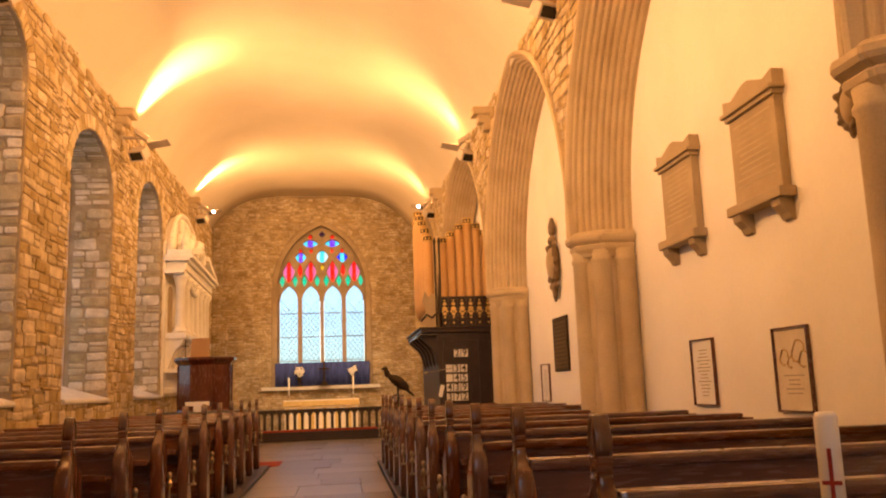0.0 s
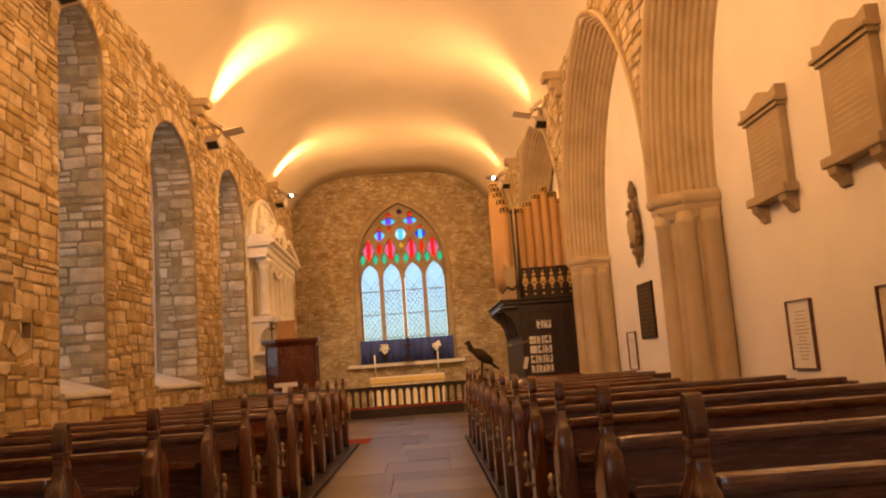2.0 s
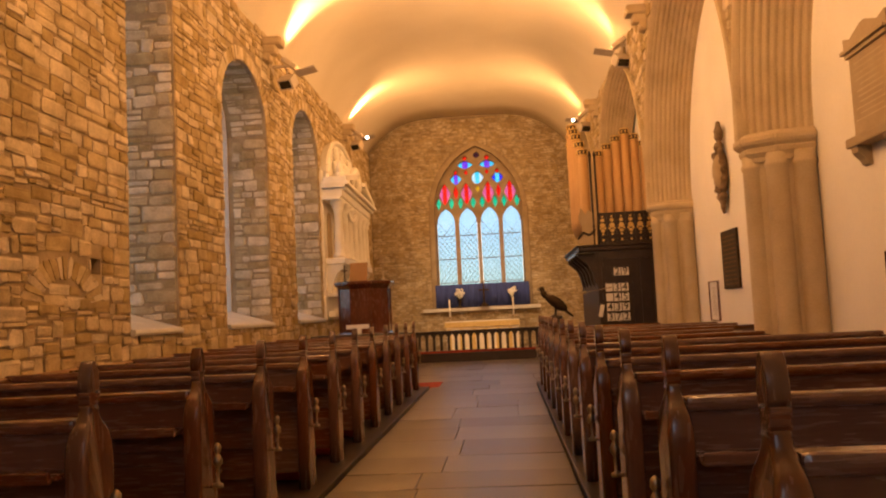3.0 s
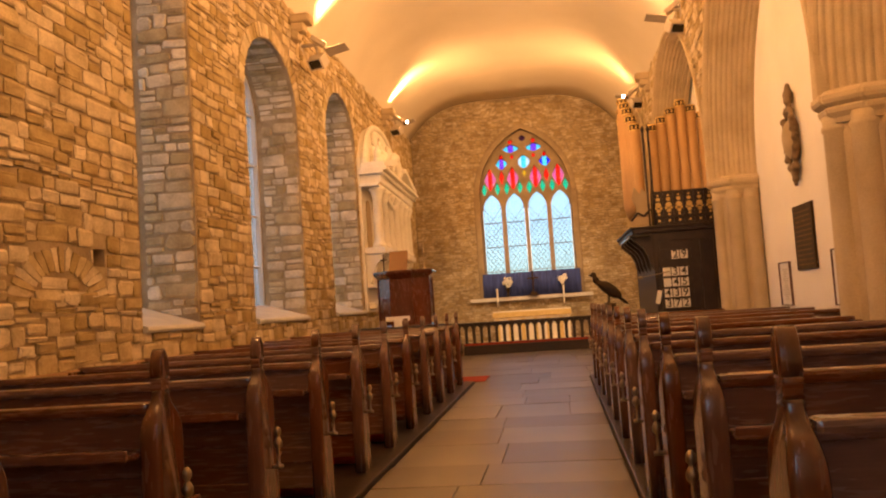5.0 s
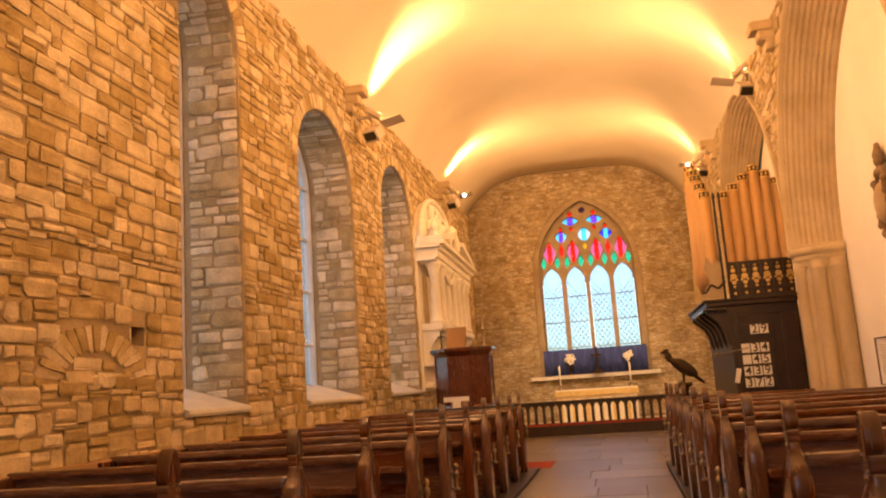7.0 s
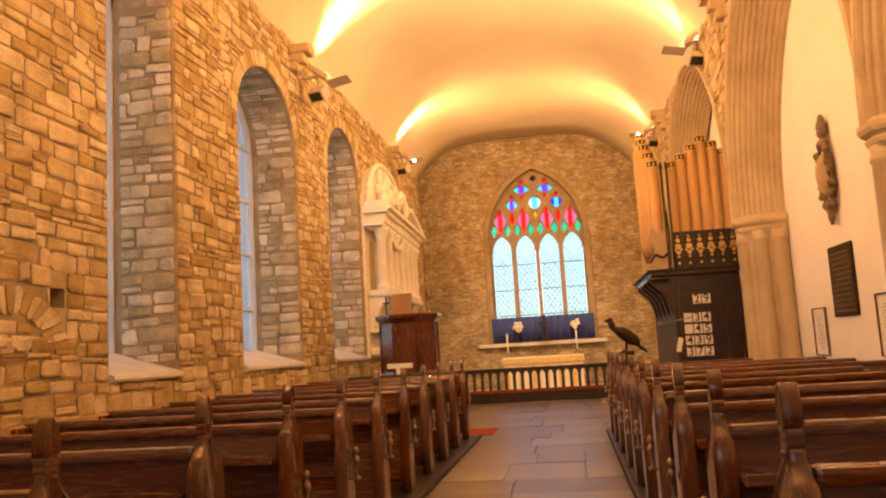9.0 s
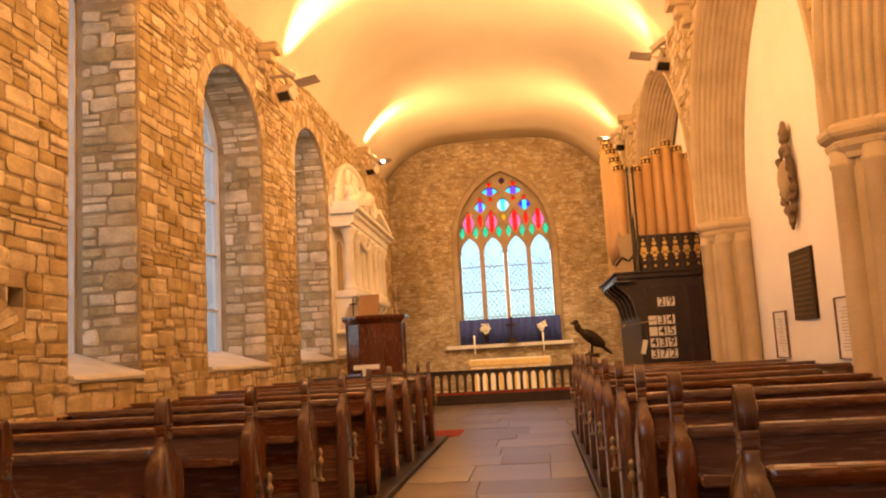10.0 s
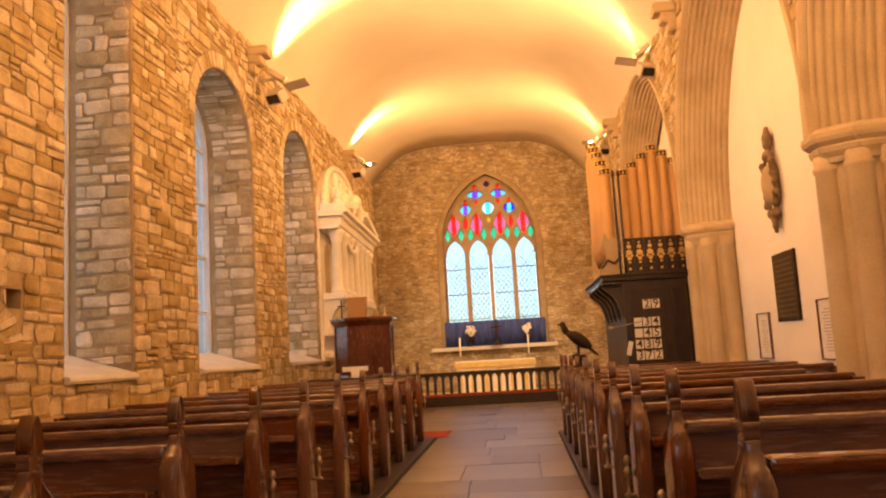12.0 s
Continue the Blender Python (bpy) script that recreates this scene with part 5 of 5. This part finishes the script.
def north_spans(v):
    cuts = [(w[0] - 0.01, w[1] + 0.01) for w in WINDOWS if w[2] - 0.05 < v < w[3] - min((w[1] - w[0]) / 2, 0.85)]
    for w in WINDOWS:
        half, rise = (w[1] - w[0]) / 2, min((w[1] - w[0]) / 2, 0.85)
        if w[3] - rise <= v < w[3] + 0.29:
            k = (v - (w[3] - rise)) / (rise + 0.29)
            q = (half + 0.2) * math.sqrt(max(0, 1 - k * k)) + 0.02
            cuts.append(((w[0] + w[1]) / 2 - q, (w[0] + w[1]) / 2 + q))
    if HOLE[2] - 0.06 < v < HOLE[3] + 0.06:
        cuts.append((HOLE[0] - 0.01, HOLE[1] + 0.01))
    if ARCH[1] <= v < ARCH[1] + 0.68 * ARCH[3]:
        q = math.sqrt(ARCH[3] ** 2 - ((v - ARCH[1]) / 0.68) ** 2) + 0.015
        cuts.append((ARCH[0] - q, ARCH[0] + q))
    cuts.sort()
    out, u = [], 0.6
    for a, b in cuts:
        if a > u:
            out.append((u, a))
        u = max(u, b)
    out.append((u, YE - 0.02))
    return out


cells = courses(0.6, YE, 0.72, 5.96, 0.05, 0.165, 0.09, 0.33, north_spans, rng, 0.016)
near = [c for c in cells if 6.3 < c[0] < 10.9 and c[1] < 3.4]
near.sort(key=lambda c: abs(c[0] - 8.4) + 1.5 * c[1])
near = near[:290]
picked = set(near)
joined_stones("stonework", [c for c in cells if c not in picked], north, rng, M_STONE, wall_north, "coursed rubble limestone blocks")
for c in near:
    V, F = stone_mesh(c, north, rng.uniform(0.008, 0.028), rng)
    mesh_part("stone", V, F, M_STONE_PIECE, wall_north)
cells = [(ARCH[0] - 0.32, 1.37, ARCH[0] - 0.02, 1.46), (ARCH[0] + 0.0, 1.37, ARCH[0] + 0.31, 1.45), (ARCH[0] - 0.24, 1.475, ARCH[0] + 0.06, 1.55), (ARCH[0] + 0.075, 1.465, ARCH[0] + 0.22, 1.54)]
joined_stones("arch_infill", cells, north, rng, M_STONE, wall_north, "rubble filling of a blocked arch")
for k in range(19):                               # voussoirs of the blocked arch
    a0, a1 = math.pi * (k + 0.05) / 19, math.pi * (k + 0.95) / 19
    def fan(u, v, d, a0=a0, a1=a1):
        a, r = a0 + (a1 - a0) * u, ARCH[2] + (ARCH[3] - ARCH[2]) * v
        return (XL + d, ARCH[0] - r * math.cos(a), ARCH[1] + 0.68 * r * math.sin(a))
    V, F = stone_mesh((0.0, 0.0, 1.0, 1.0), fan, rng.uniform(0.008, 0.018), random.Random(k))
    mesh_part("voussoir", V, F, M_STONE_PIECE, wall_north)
# reveals and arch rings of the north windows
for w in WINDOWS:
    for y, s in ((w[0], 1), (w[1], -1)):
        side_place = lambda u, v, d, y=y, s=s: (XL - u, y + s * d, v)
        cells = courses(0.0, DEEP - 0.04, w[2] + 0.05, w[3] - min((w[1] - w[0]) / 2, 0.85) - 0.02, 0.08, 0.2, 0.12, 0.34, lambda v: [(0.0, DEEP - 0.04)], rng, 0.026)
        joined_stones("reveal_stones", cells, side_place, rng, M_STONE_PALE, wall_north, "rubble jamb of the window", (0.008, 0.024))
    mid, half, rise = (w[0] + w[1]) / 2, (w[1] - w[0]) / 2, min((w[1] - w[0]) / 2, 0.85)
    arc_len = math.pi * (half + rise) / 2
    soffit = lambda u, v, d, mid=mid, half=half, rise=rise, zc=w[3] - rise, q=math.pi / arc_len: (
        XL - u, mid - (half - d) * math.cos(v * q), zc + (rise - d) * math.sin(v * q))
    cells = courses(0.0, DEEP - 0.04, 0.02, arc_len, 0.07, 0.15, 0.12, 0.34, lambda v: [(0.03, DEEP - 0.04)], rng, 0.024)
    joined_stones("soffit_stones", cells, soffit, rng, M_STONE_PALE, wall_north, "rubble soffit of the window head", (0.004, 0.014))
    n = 27
    for k in range(n):
        a0, a1 = math.pi * (k + 0.06) / n, math.pi * (k + 0.94) / n
        def fan(u, v, d, a0=a0, a1=a1, mid=mid, half=half, rise=rise, zc=w[3] - rise):
            a = a0 + (a1 - a0) * u
            return (XL + d, mid - (half + 0.012 + 0.19 * v) * math.cos(a), zc + (rise + 0.012 + 0.19 * v) * math.sin(a))
        V, F = stone_mesh((0.0, 0.0, 1.0, 1.0), fan, 0.014, random.Random(k), 0.25)
        mesh_part("voussoir", V, F, M_STONE_PIECE, wall_north)


def east_spans(v):
    q = None
    if 1.2 < v < WS:
        q = WH_ + 0.16
    elif v < WS + WR + 0.2 and v >= WS:
        lo = [u for u in (i * 0.02 for i in range(80)) if gothic_height(u, WH_ + 0.15, WR + 0.2) > v - WS]
        q = max(lo) if lo else None
    ends = (XL - 0.24, XR + 0.3)
    return [ends] if q is None else [(ends[0], WX - q), (WX + q, ends[1])]


cells = courses(XL - 0.24, XR, 0.15, 6.95, 0.045, 0.085, 0.06, 0.18, east_spans, rng, 0.013)
joined_stones("stonework", cells, east, rng, M_STONE_E, wall_east, "small brown coursed rubble stones", (0.008, 0.022))


def arcade_spans(v):
    out, u, on = [], None, False
    for i in range(0, 1260):
        y = -0.4 + i * 0.02
        wall = True
        for p, q in zip(PIERS, PIERS[1:]):
            half = (q - p) / 2 - PW + 0.075
            if abs(y - (p + q) / 2) < half and v < SPRING + gothic_height(y - (p + q) / 2, half, APEX - SPRING + 0.085):
                wall = False
        if wall and not on:
            u, on = y, True
        if on and not wall:
            out.append((u, y))
            on = False
    if on:
        out.append((u, YE - 0.02))
    return [s for s in out if s[1] - s[0] > 0.12]


cells = courses(0, YE, 2.9, 5.86, 0.08, 0.17, 0.10, 0.30, arcade_spans, rng, 0.022)
joined_stones("stonework", cells, south, rng, M_STONE, wall_arcade, "rubble spandrel stones", (0.01, 0.035))

# floor flags
rng = random.Random(5)
y = -3.2
flagmesh = []
while y < 20.5:
    d = rng.uniform(0.55, 1.15)
    x = -0.79 if 1.3 < y < 13.8 else XL + 0.03
    xe = 0.885 if 1.3 < y < 13.8 else XB - 0.03
    while x < xe - 0.1:
        w = rng.uniform(0.5, 1.25)
        if xe - x - w < 0.3:
            w = xe - x
        bm = boxed(-w / 2 + 0.003, w / 2 - 0.003, -d / 2 + 0.003, d / 2 - 0.003, -0.04, 0, 0.004)
        f = part("flagstone", bm, M_FLAG, floor)
        f.matrix_basis = pose(x + w / 2, y + d / 2, rng.uniform(-0.004, 0.003), rng.uniform(-0.3, 0.3), rng.uniform(-0.3, 0.3), 0)
        x += w
    y += d
